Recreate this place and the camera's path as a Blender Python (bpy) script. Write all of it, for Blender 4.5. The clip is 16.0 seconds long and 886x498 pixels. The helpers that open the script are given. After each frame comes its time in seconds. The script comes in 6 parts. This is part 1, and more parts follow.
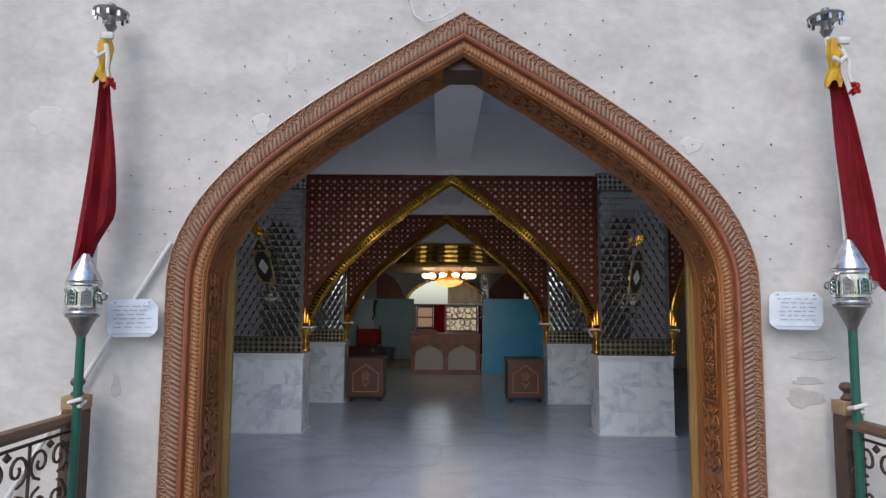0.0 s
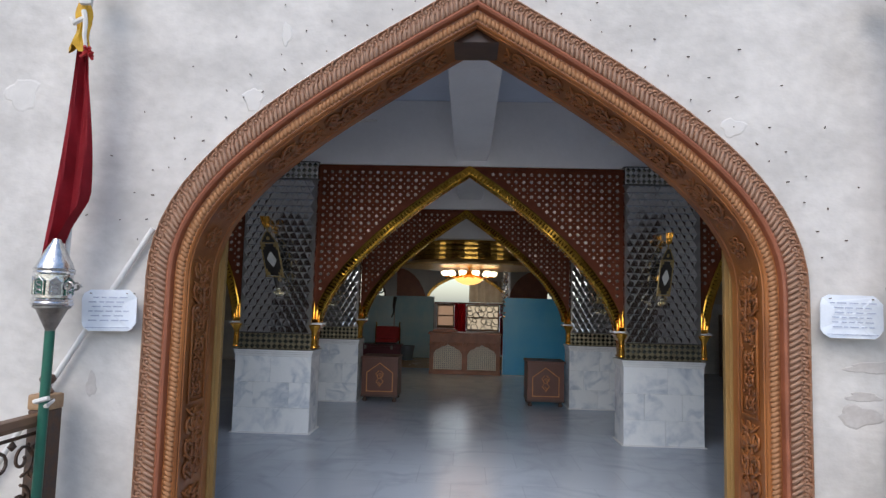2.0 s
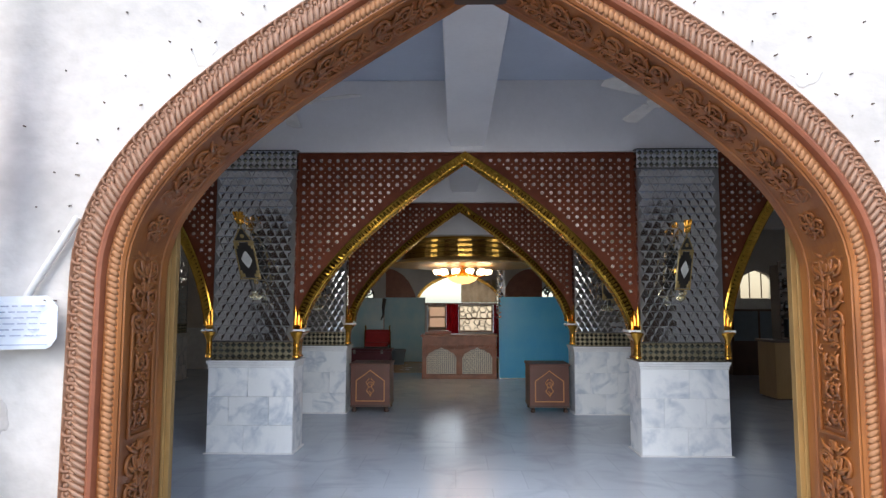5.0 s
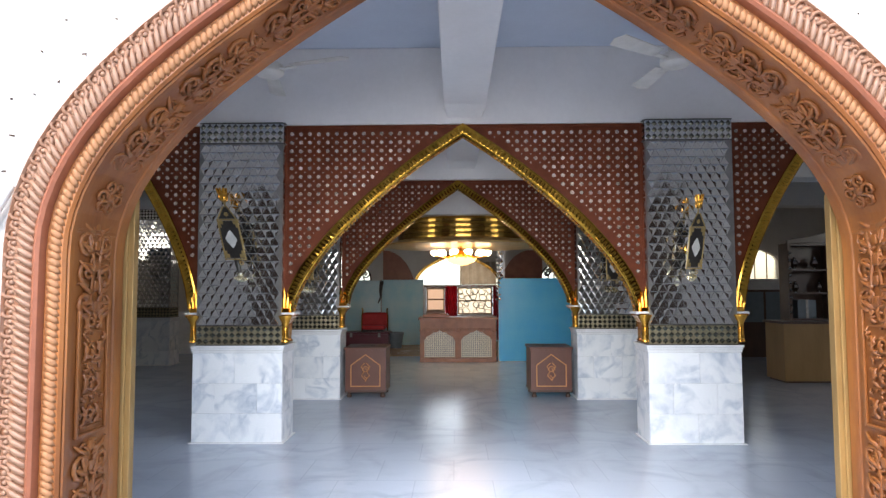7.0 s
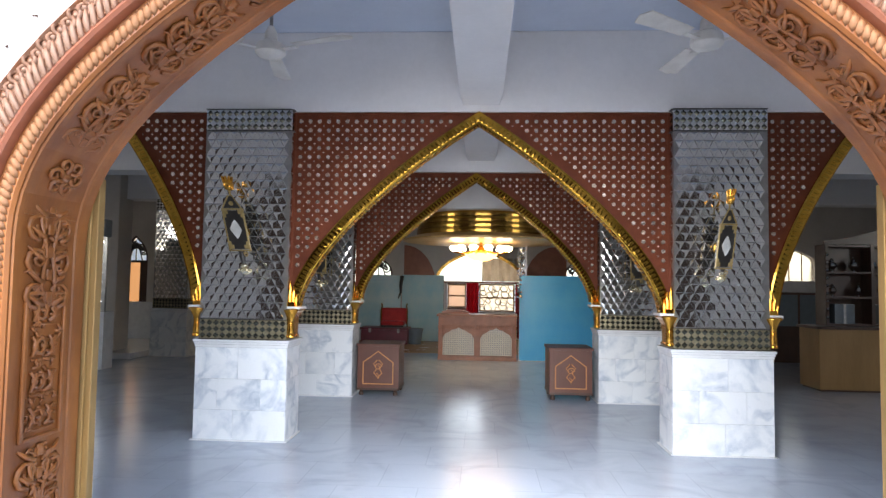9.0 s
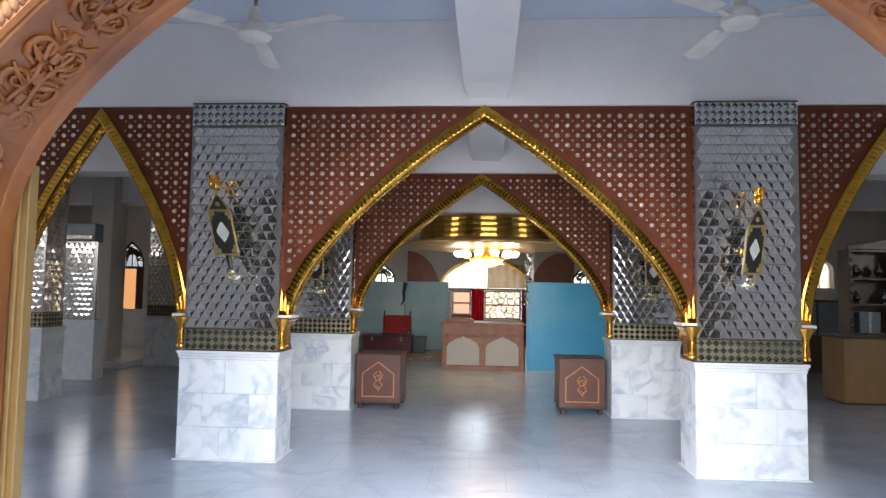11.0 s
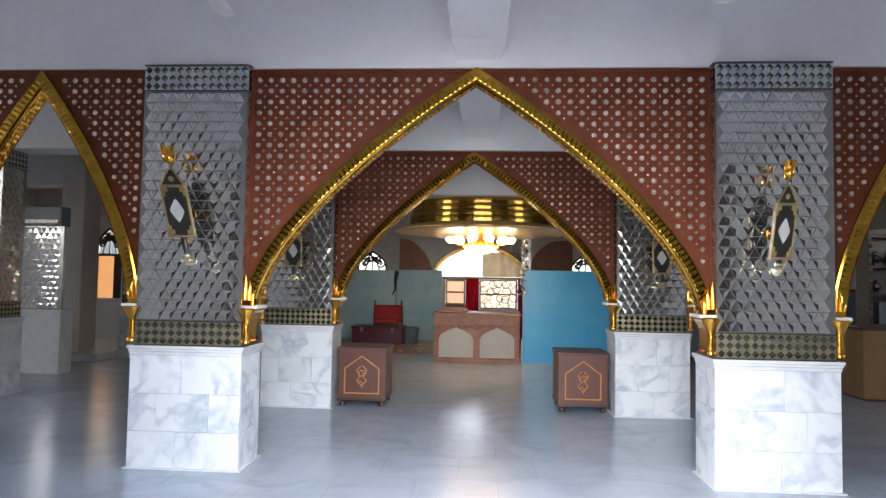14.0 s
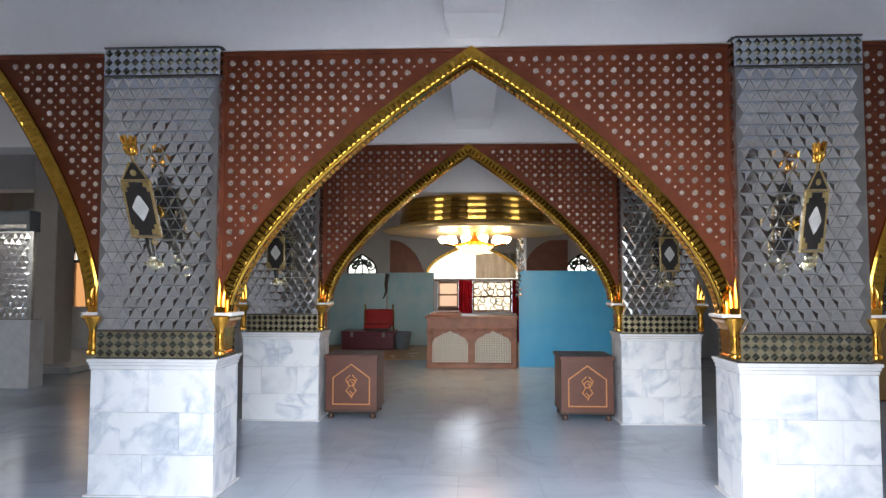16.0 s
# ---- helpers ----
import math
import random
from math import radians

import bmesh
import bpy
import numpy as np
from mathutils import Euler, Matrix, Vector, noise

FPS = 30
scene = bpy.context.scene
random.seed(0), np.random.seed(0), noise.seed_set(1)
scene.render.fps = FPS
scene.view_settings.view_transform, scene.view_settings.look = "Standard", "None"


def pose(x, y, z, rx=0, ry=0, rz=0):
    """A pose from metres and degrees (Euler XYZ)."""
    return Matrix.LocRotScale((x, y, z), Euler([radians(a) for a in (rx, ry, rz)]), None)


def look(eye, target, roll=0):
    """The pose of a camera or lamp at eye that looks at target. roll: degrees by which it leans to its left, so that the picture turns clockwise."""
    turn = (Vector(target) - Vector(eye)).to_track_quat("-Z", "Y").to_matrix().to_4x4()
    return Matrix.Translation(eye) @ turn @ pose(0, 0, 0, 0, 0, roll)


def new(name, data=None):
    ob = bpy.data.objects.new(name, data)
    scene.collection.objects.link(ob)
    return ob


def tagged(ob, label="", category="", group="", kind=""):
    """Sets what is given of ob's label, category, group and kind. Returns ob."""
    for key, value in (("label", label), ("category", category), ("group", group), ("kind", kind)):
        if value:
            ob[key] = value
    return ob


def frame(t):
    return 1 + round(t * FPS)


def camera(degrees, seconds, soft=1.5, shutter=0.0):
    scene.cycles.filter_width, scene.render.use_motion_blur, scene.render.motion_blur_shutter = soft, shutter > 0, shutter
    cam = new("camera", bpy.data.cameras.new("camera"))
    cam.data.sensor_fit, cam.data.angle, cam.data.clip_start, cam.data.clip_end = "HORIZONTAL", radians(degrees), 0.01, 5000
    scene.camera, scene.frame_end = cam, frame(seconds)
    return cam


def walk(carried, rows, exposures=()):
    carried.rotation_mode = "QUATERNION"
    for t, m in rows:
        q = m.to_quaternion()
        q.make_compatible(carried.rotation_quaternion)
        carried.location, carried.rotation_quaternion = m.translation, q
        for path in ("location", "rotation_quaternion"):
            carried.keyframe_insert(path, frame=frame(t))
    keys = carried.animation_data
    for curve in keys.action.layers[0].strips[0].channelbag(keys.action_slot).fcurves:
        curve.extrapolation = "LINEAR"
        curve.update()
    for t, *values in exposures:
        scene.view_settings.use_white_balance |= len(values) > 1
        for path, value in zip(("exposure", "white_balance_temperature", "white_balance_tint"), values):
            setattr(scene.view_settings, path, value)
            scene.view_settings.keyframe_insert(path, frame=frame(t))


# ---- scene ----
cam = camera(69.0, 16.0, soft=1.4)
METRES, EYE, TILT, LEAN, TURN = 3.59, 1.5, 0.0, 0.0, 0.0
ROWS = [
    (0.0, 0.0, 0.0, 0.0, -0.04, 5.17, -0.39),
    (0.5, -0.01, 0.0287, -0.0006, -0.84, 4.95, -0.4),
    (1.0, -0.0023, 0.054, -0.0021, -0.27, 5.25, -0.34),
    (1.5, 0.0148, 0.0832, -0.0005, 0.7, 4.9, -1.32),
    (2.0, 0.028, 0.1106, -0.0003, 2.12, 4.99, -1.5),
    (2.5, 0.0212, 0.1423, -0.0025, 1.43, 4.79, -1.77),
    (3.0, 0.0033, 0.1846, 0.0001, 1.24, 5.19, -0.93),
    (3.5, -0.0064, 0.2106, -0.0013, 0.97, 5.19, -0.28),
    (6.0, 0.0025, 0.3741, -0.0013, 1.12, 4.79, -0.04),
    (6.5, -0.0045, 0.3928, -0.0029, 0.64, 3.95, 0.44),
    (7.0, 0.0038, 0.4178, -0.0051, 1.05, 3.57, 0.19),
    (7.5, 0.0194, 0.4428, -0.0039, 2.04, 2.62, 0.32),
    (8.0, 0.0352, 0.4633, -0.0035, 4.0, 2.87, -0.51),
    (8.5, 0.0389, 0.48, -0.0045, 3.32, 3.04, -0.92),
    (11.0, 0.036, 0.6281, -0.0036, 3.81, 3.8, -0.94),
    (11.5, 0.0399, 0.6534, -0.0052, 3.03, 3.72, -0.93),
    (12.0, 0.0244, 0.6969, -0.0045, 1.44, 3.89, 0.46),
    (12.5, 0.0109, 0.7239, -0.0042, 0.51, 4.3, 0.58),
    (13.0, 0.0166, 0.7517, -0.0076, 1.42, 3.3, -0.1),
    (13.5, 0.0343, 0.7856, -0.0058, 2.79, 3.52, -0.77),
    (14.0, 0.047, 0.8149, -0.0078, 3.5, 2.87, -0.98),
    (14.5, 0.0412, 0.8512, -0.0106, 2.35, 2.98, -0.58),
    (15.0, 0.0279, 0.8922, -0.0076, 0.93, 3.09, 0.13),
    (15.5, 0.0201, 0.9113, -0.0089, 0.56, 3.14, 0.35),
    (16.0, 0.0314, 0.9453, -0.0119, 2.71, 3.14, -0.06),
]
EXPOSURES = [(0, -0.15), (1.5, 0.0), (3.5, 0.38), (6.0, 1.2), (7.0, 1.55), (8.5, 1.68), (11.0, 1.86), (16.0, 1.88)]
walk(cam, [(t, pose(0, 0, EYE, TILT, LEAN, TURN) @ pose(METRES * x, METRES * y, METRES * z, 90 + pitch, roll, yaw)) for t, x, y, z, yaw, pitch, roll in ROWS], EXPOSURES)

# ---- light ----
world = bpy.data.worlds.new("sky")
scene.world = world
world.use_nodes = True
wn = world.node_tree
sky = wn.nodes.new("ShaderNodeTexSky")
sky.sky_type, sky.sun_disc = "NISHITA", False
SUN_UP, SUN_TURN = 48.0, 200.0
sky.sun_elevation, sky.sun_rotation = radians(SUN_UP), radians(SUN_TURN)
sky.air_density, sky.dust_density, sky.ozone_density = 1.0, 1.7, 1.0
wn.links.new(sky.outputs["Color"], wn.nodes["Background"].inputs["Color"])
wn.nodes["Background"].inputs["Strength"].default_value = 0.215
sun_data = bpy.data.lights.new("sun", "SUN")
sun_data.energy, sun_data.angle, sun_data.color = 1.0, radians(40), (1.0, 0.97, 0.93)
sun = new("sun", sun_data)
sun_dir = Vector((math.sin(radians(SUN_TURN)) * math.cos(radians(SUN_UP)), math.cos(radians(SUN_TURN)) * math.cos(radians(SUN_UP)), math.sin(radians(SUN_UP))))
sun.matrix_basis = look(sun_dir * 40, (0, 0, 0))

# added fill lamp just inside the gateway, stands in for daylight from the sky
gate_data = bpy.data.lights.new("gateway_fill", "AREA")
gate_data.shape, gate_data.size, gate_data.size_y = "RECTANGLE", 2.6, 1.9
gate_data.energy, gate_data.color, gate_data.spread = 20.5, (0.955, 0.945, 0.955), radians(98)
gate_light = new("gateway_fill", gate_data)
gate_light.matrix_basis = look((0.12, 4.75, 1.85), (0.12, 7.0, 0.8))
# daylight behind the arched back window
back_data = bpy.data.lights.new("back_window_daylight", "AREA")
back_data.shape, back_data.size, back_data.size_y = "RECTANGLE", 2.5, 1.9
back_data.energy, back_data.color = 16.0, (1.0, 0.90, 0.74)
back_light = new("back_window_daylight", back_data)
back_light.matrix_basis = look((0.09, 20.35, 1.65), (0.09, 15.0, 1.2))

# added fill lamps in unseen, made-up openings of the two side walls
for lamp_name, lx, watts in (("left_side_fill", -9.66, 18.0), ("right_side_fill", 9.66, 17.0)):
    lamp_data = bpy.data.lights.new(lamp_name, "AREA")
    lamp_data.shape, lamp_data.size, lamp_data.size_y = "RECTANGLE", 2.5, 1.0
    lamp_data.energy, lamp_data.color = watts, (1.0, 0.95, 0.88)
    lamp = new(lamp_name, lamp_data)
    lamp.matrix_basis = look((lx, 6.2, 2.9), (0.0, 6.0, 2.2))

# daylight behind the two side windows
for lamp_name, lx, lz, watts, tint in (("left_window_daylight", -8.05, 1.75, 8.0, (1.0, 0.84, 0.62)), ("right_window_daylight", 7.16, 2.0, 3.0, (1.0, 0.93, 0.82))):
    lamp_data = bpy.data.lights.new(lamp_name, "AREA")
    lamp_data.shape, lamp_data.size, lamp_data.size_y = "RECTANGLE", 0.9, 1.6
    lamp_data.energy, lamp_data.color = watts, tint
    lamp = new(lamp_name, lamp_data)
    lamp.matrix_basis = look((lx, 17.0, lz), (lx * 0.9, 10.0, 1.0))


# ---- materials ----
def material(name, colour, rough=0.5, metal=0.0, second=None, scale=6.0, fine=60.0, bump=0.1, spread=0.12, coat=0.0, stretch=(1, 1, 1), by_object=0.0, contrast=(0.35, 0.65), distance=0.004):
    """Two scales of noise mix a base colour with a second one; a fine noise gives relief and varies the gloss."""
    m = bpy.data.materials.new(name)
    m.use_nodes = True
    nt = m.node_tree
    n, link = nt.nodes, nt.links.new
    b = n["Principled BSDF"]
    co = n.new("ShaderNodeTexCoord")
    mp = n.new("ShaderNodeMapping")
    mp.inputs["Scale"].default_value = stretch
    info = n.new("ShaderNodeObjectInfo")
    add = n.new("ShaderNodeVectorMath")
    add.operation = "MULTIPLY_ADD"
    link(info.outputs["Random"], add.inputs[0])
    add.inputs[1].default_value = (37.0, 19.0, 53.0) if by_object else (0, 0, 0)
    link(co.outputs["Object"], add.inputs[2])
    link(add.outputs[0], mp.inputs["Vector"])
    big, small = n.new("ShaderNodeTexNoise"), n.new("ShaderNodeTexNoise")
    big.inputs["Scale"].default_value, big.inputs["Detail"].default_value, big.inputs["Roughness"].default_value = scale, 6, 0.6
    small.inputs["Scale"].default_value, small.inputs["Detail"].default_value = fine, 3
    link(mp.outputs[0], big.inputs["Vector"])
    link(mp.outputs[0], small.inputs["Vector"])
    ramp = n.new("ShaderNodeMapRange")
    ramp.inputs["From Min"].default_value, ramp.inputs["From Max"].default_value = contrast
    link(big.outputs["Fac"], ramp.inputs["Value"])
    mix = n.new("ShaderNodeMix")
    mix.data_type = "RGBA"
    mix.inputs[6].default_value = (*colour, 1)
    mix.inputs[7].default_value = (*(second or [c * (1 - spread * 2) for c in colour]), 1)
    link(ramp.outputs[0], mix.inputs[0])
    hsv = n.new("ShaderNodeHueSaturation")
    val = n.new("ShaderNodeMapRange")
    val.inputs["To Min"].default_value, val.inputs["To Max"].default_value = 1 - spread, 1 + spread
    link(small.outputs["Fac"], val.inputs["Value"])
    last = val.outputs[0]
    if by_object:
        vary = n.new("ShaderNodeMapRange")
        vary.inputs["To Min"].default_value, vary.inputs["To Max"].default_value = 1 - by_object, 1 + by_object
        link(info.outputs["Random"], vary.inputs["Value"])
        times = n.new("ShaderNodeMath")
        times.operation = "MULTIPLY"
        link(last, times.inputs[0])
        link(vary.outputs[0], times.inputs[1])
        last = times.outputs[0]
    link(last, hsv.inputs["Value"])
    link(mix.outputs[2], hsv.inputs["Color"])
    link(hsv.outputs[0], b.inputs["Base Color"])
    gloss = n.new("ShaderNodeMapRange")
    gloss.inputs["To Min"].default_value, gloss.inputs["To Max"].default_value = max(rough * 0.75, 0.02), min(rough * 1.3, 1)
    link(big.outputs["Fac"], gloss.inputs["Value"])
    link(gloss.outputs[0], b.inputs["Roughness"])
    b.inputs["Metallic"].default_value = metal
    b.inputs["Coat Weight"].default_value = coat
    b.inputs["Coat Roughness"].default_value = 0.15
    if bump:
        bp = n.new("ShaderNodeBump")
        bp.inputs["Strength"].default_value, bp.inputs["Distance"].default_value = bump, distance
        link(small.outputs["Fac"], bp.inputs["Height"])
        link(bp.outputs[0], b.inputs["Normal"])
    return m


def marble(name, colour, vein, rough, scale, by_object=1.0, joints=None):
    """Veined stone; joints (width, height) adds faint slab joints."""
    m = material(name, colour, rough, 0.0, None, scale, 90, 0.02, 0.05, 0.0, (1, 1, 1), 0.04 * by_object)
    nt = m.node_tree
    n, link = nt.nodes, nt.links.new
    mix = next(x for x in n if x.bl_idname == "ShaderNodeMix")
    mp = next(x for x in n if x.bl_idname == "ShaderNodeMapping")
    warp = n.new("ShaderNodeTexNoise")
    warp.inputs["Scale"].default_value, warp.inputs["Detail"].default_value, warp.inputs["Distortion"].default_value = scale * 0.8, 9, 0.7
    link(mp.outputs[0], warp.inputs["Vector"])
    line = n.new("ShaderNodeMath")
    line.operation = "SUBTRACT"
    line.inputs[1].default_value = 0.5
    link(warp.outputs["Fac"], line.inputs[0])
    ab = n.new("ShaderNodeMath")
    ab.operation = "ABSOLUTE"
    link(line.outputs[0], ab.inputs[0])
    r = n.new("ShaderNodeMapRange")
    r.inputs["From Min"].default_value, r.inputs["From Max"].default_value = 0.0, 0.09
    r.inputs["To Min"].default_value, r.inputs["To Max"].default_value = 1.0, 0.0
    link(ab.outputs[0], r.inputs["Value"])
    patch = next(x for x in n if x.bl_idname == "ShaderNodeMapRange")
    times = n.new("ShaderNodeMath")
    times.operation = "MULTIPLY"
    link(r.outputs[0], times.inputs[0])
    link(patch.outputs[0], times.inputs[1])
    mix.inputs[7].default_value = (*vein, 1)
    link(times.outputs[0], mix.inputs[0])
    if joints:
        brick = n.new("ShaderNodeTexBrick")
        brick.offset = 0.5
        brick.inputs["Scale"].default_value = 1.0
        brick.inputs["Brick Width"].default_value, brick.inputs["Row Height"].default_value = joints
        brick.inputs["Mortar Size"].default_value, brick.inputs["Mortar Smooth"].default_value = 0.004, 0.3
        brick.inputs["Color1"].default_value, brick.inputs["Color2"].default_value, brick.inputs["Mortar"].default_value = (1, 1, 1, 1), (0.95, 0.95, 0.95, 1), (0.84, 0.84, 0.84, 1)
        link(mp.outputs[0], brick.inputs["Vector"])
        mul = n.new("ShaderNodeMix")
        mul.data_type, mul.blend_type = "RGBA", "MULTIPLY"
        mul.inputs[0].default_value = 1.0
        hsv = next(x for x in n if x.bl_idname == "ShaderNodeHueSaturation")
        link(hsv.outputs[0], mul.inputs[6])
        link(brick.outputs["Color"], mul.inputs[7])
        link(mul.outputs[2], n["Principled BSDF"].inputs["Base Color"])
    return m


def glow(name, colour, strength):
    m = bpy.data.materials.new(name)
    m.use_nodes = True
    b = m.node_tree.nodes["Principled BSDF"]
    b.inputs["Base Color"].default_value = (*colour, 1)
    b.inputs["Emission Color"].default_value = (*colour, 1)
    b.inputs["Emission Strength"].default_value = strength
    return m


def glass(name, colour=(1, 1, 1), rough=0.0):
    m = bpy.data.materials.new(name)
    m.use_nodes = True
    b = m.node_tree.nodes["Principled BSDF"]
    b.inputs["Base Color"].default_value = (*colour, 1)
    b.inputs["Transmission Weight"].default_value = 1.0
    b.inputs["Roughness"].default_value = rough
    b.inputs["IOR"].default_value = 1.05
    return m


PLASTER = material("weathered grey plaster", (0.67, 0.645, 0.62), 0.9, 0, (0.54, 0.52, 0.50), 2.3, 15, 0.55, 0.13, contrast=(0.36, 0.62), distance=0.008, stretch=(0.9, 1, 1.2))
PATCH = material("pale plaster patch", (0.70, 0.68, 0.66), 0.9, 0, (0.62, 0.60, 0.58), 6, 40, 0.2, 0.05)
STAIN = material("brown water stain", (0.47, 0.435, 0.41), 0.9, 0, (0.56, 0.53, 0.51), 9, 40, 0.2, 0.08)
WOOD = material("varnished orange-brown carved wood", (0.36, 0.124, 0.029), 0.38, 0, (0.20, 0.062, 0.015), 5, 70, 0.25, 0.14, 0.15, (1, 1, 0.25))
WOOD_DUSTY = material("dusty carved wood", (0.28, 0.112, 0.05), 0.5, 0, (0.33, 0.20, 0.135), 11, 80, 0.3, 0.15)
WOOD_RED = material("red-brown moulding", (0.33, 0.11, 0.055), 0.42, 0, (0.25, 0.08, 0.04), 6, 60, 0.15, 0.12, 0.2)
ROPE_WOOD = material("pale dusty carved rope", (0.30, 0.125, 0.045), 0.6, 0, (0.36, 0.17, 0.075), 16, 80, 0.25, 0.15)
GILT = material("gilded plaster", (0.78, 0.54, 0.23), 0.34, 0.2, (0.62, 0.38, 0.12), 9, 60, 0.15, 0.12)
POST_BRASS = material("worn brass-coloured door edge", (0.46, 0.29, 0.11), 0.5, 0.55, (0.34, 0.21, 0.08), 9, 60, 0.15, 0.12, stretch=(1, 1, 0.2))
TAN_FLOOR = material("tan polished floor sheet", (0.58, 0.36, 0.19), 0.25, 0, (0.50, 0.30, 0.15), 3, 60, 0.03, 0.06)
RAIL_WOOD = material("weathered brown handrail", (0.17, 0.095, 0.055), 0.5, 0, (0.10, 0.055, 0.035), 8, 70, 0.2, 0.15, 0.1, (1, 0.2, 1))
PALE_WOOD = material("pale worn wood", (0.42, 0.27, 0.15), 0.6, 0, (0.30, 0.18, 0.10), 12, 70, 0.2, 0.12)
IRON = material("dark rusted iron", (0.085, 0.07, 0.065), 0.6, 0.6, (0.15, 0.09, 0.06), 18, 90, 0.3, 0.2)
GREEN = material("green painted steel", (0.012, 0.13, 0.085), 0.4, 0, (0.02, 0.10, 0.07), 9, 80, 0.1, 0.12)
SILVER = material("hammered silver tin", (0.78, 0.79, 0.80), 0.22, 1, (0.55, 0.55, 0.54), 14, 50, 0.3, 0.1)
DULL_SILVER = material("tarnished tin", (0.36, 0.35, 0.34), 0.4, 1, (0.22, 0.21, 0.20), 14, 60, 0.25, 0.15)
RED_CLOTH = material("crimson cloth", (0.40, 0.013, 0.028), 0.75, 0, (0.29, 0.009, 0.02), 5, 220, 0.2, 0.1)
YELLOW_CLOTH = material("yellow satin", (0.72, 0.43, 0.02), 0.55, 0, (0.55, 0.30, 0.015), 14, 160, 0.2, 0.12)
WHITE_CLOTH = material("white cloth", (0.75, 0.73, 0.70), 0.8, 0, None, 12, 160, 0.2, 0.06)
PAPER = material("pale blue-white printed sheet", (0.82, 0.87, 0.94), 0.35, 0, (0.72, 0.78, 0.88), 8, 60, 0.05, 0.04)
INK = material("faded blue ink", (0.44, 0.50, 0.66), 0.6, 0, None, 20, 90, 0, 0.1)
WHITE_PAINT = material("white painted pipe", (0.76, 0.76, 0.75), 0.4, 0, (0.68, 0.67, 0.65), 9, 60, 0.05, 0.05)
CEIL = material("white distempered ceiling", (0.80, 0.79, 0.79), 0.85, 0, (0.74, 0.73, 0.73), 1.4, 26, 0.12, 0.04)
CEIL_BLUE = material("pale blue distempered ceiling", (0.58, 0.64, 0.75), 0.85, 0, (0.53, 0.59, 0.70), 1.4, 26, 0.12, 0.04)
INNER = material("beige distempered wall", (0.66, 0.62, 0.58), 0.85, 0, (0.58, 0.54, 0.50), 1.6, 26, 0.12, 0.05)
MARBLE = marble("white veined marble", (0.83, 0.86, 0.90), (0.47, 0.54, 0.64), 0.16, 3.6)
MARBLE_PLAIN = material("white marble trim", (0.80, 0.82, 0.85), 0.2, 0, (0.70, 0.72, 0.76), 8, 70, 0.02, 0.04)
# grey marble; the blue in its colour stands in for reflected sky
FLOOR = marble("polished grey marble floor", (0.475, 0.54, 0.645), (0.385, 0.445, 0.54), 0.19, 1.5, 0.0, (0.6, 0.6))
FLOOR.node_tree.nodes["Principled BSDF"].inputs["Specular IOR Level"].default_value = 0.36
STONE = material("outdoor stone paving", (0.28, 0.27, 0.265), 0.8, 0, (0.22, 0.21, 0.205), 3, 60, 0.2, 0.08)
EARTH = material("dusty ground", (0.24, 0.215, 0.19), 0.95, 0, (0.19, 0.17, 0.15), 0.3, 12, 0.3, 0.1)
MIRROR = material("silver mirror mosaic", (0.88, 0.865, 0.84), 0.09, 0.98, (0.78, 0.765, 0.75), 9, 50, 0.02, 0.05, by_object=0.06)
GROUT = material("grey mirror bedding", (0.36, 0.355, 0.345), 0.32, 0.85, (0.28, 0.275, 0.27), 12, 70, 0.1, 0.08)
DARK_TILE = material("smoked olive mirror tile", (0.16, 0.155, 0.12), 0.12, 1, (0.10, 0.10, 0.08), 20, 60, 0.05, 0.15)
GOLD_BED = material("dull brass bedding", (0.37, 0.33, 0.22), 0.4, 0.8, (0.25, 0.22, 0.15), 16, 60, 0.1, 0.12)
GOLD = material("polished gold mirror trim", (0.86, 0.45, 0.075), 0.16, 1, (0.62, 0.29, 0.04), 7, 60, 0.08, 0.1, by_object=0.12)
BAND_GOLD = material("flat gilt band", (0.58, 0.33, 0.05), 0.11, 1, (0.42, 0.23, 0.03), 9, 60, 0.06, 0.12)
BRASS = material("satin brass", (0.60, 0.36, 0.085), 0.22, 1, (0.42, 0.24, 0.05), 9, 60, 0.1, 0.12)
PANEL = material("oxblood lattice panel", (0.155, 0.036, 0.012), 0.62, 0, (0.105, 0.024, 0.009), 5, 60, 0.1, 0.1)
PANEL.node_tree.nodes["Principled BSDF"].inputs["Specular IOR Level"].default_value = 0.25
DOT = material("pale mirror disc", (0.66, 0.54, 0.46), 0.26, 0.75, (0.48, 0.39, 0.33), 22, 90, 0.05, 0.08, by_object=0.16)
BLACK = material("black lacquer", (0.018, 0.016, 0.016), 0.3, 0, (0.03, 0.027, 0.025), 10, 80, 0.05, 0.15)
MILK = material("milky glass lozenge", (0.62, 0.63, 0.62), 0.25, 0, (0.52, 0.53, 0.52), 10, 60, 0.02, 0.05)
LAMP_GOLD = material("dull pale gilt", (0.42, 0.32, 0.14), 0.45, 0.5, (0.30, 0.22, 0.09), 20, 80, 0.08, 0.14)
CRYSTAL = material("cut crystal cup", (0.85, 0.80, 0.60), 0.1, 0.8, (0.7, 0.62, 0.4), 30, 60, 0.1, 0.1)
BOX_WOOD = material("brown laminated donation box", (0.135, 0.050, 0.034), 0.4, 0, (0.105, 0.038, 0.027), 4, 70, 0.08, 0.08, 0.1)
ORANGE_LINE = material("orange painted line", (0.62, 0.27, 0.09), 0.5, 0, (0.50, 0.21, 0.07), 14, 70, 0.03, 0.08)
DESK_WOOD = material("reddish carved desk wood", (0.27, 0.105, 0.055), 0.42, 0, (0.17, 0.062, 0.032), 5, 60, 0.12, 0.1, 0.1)
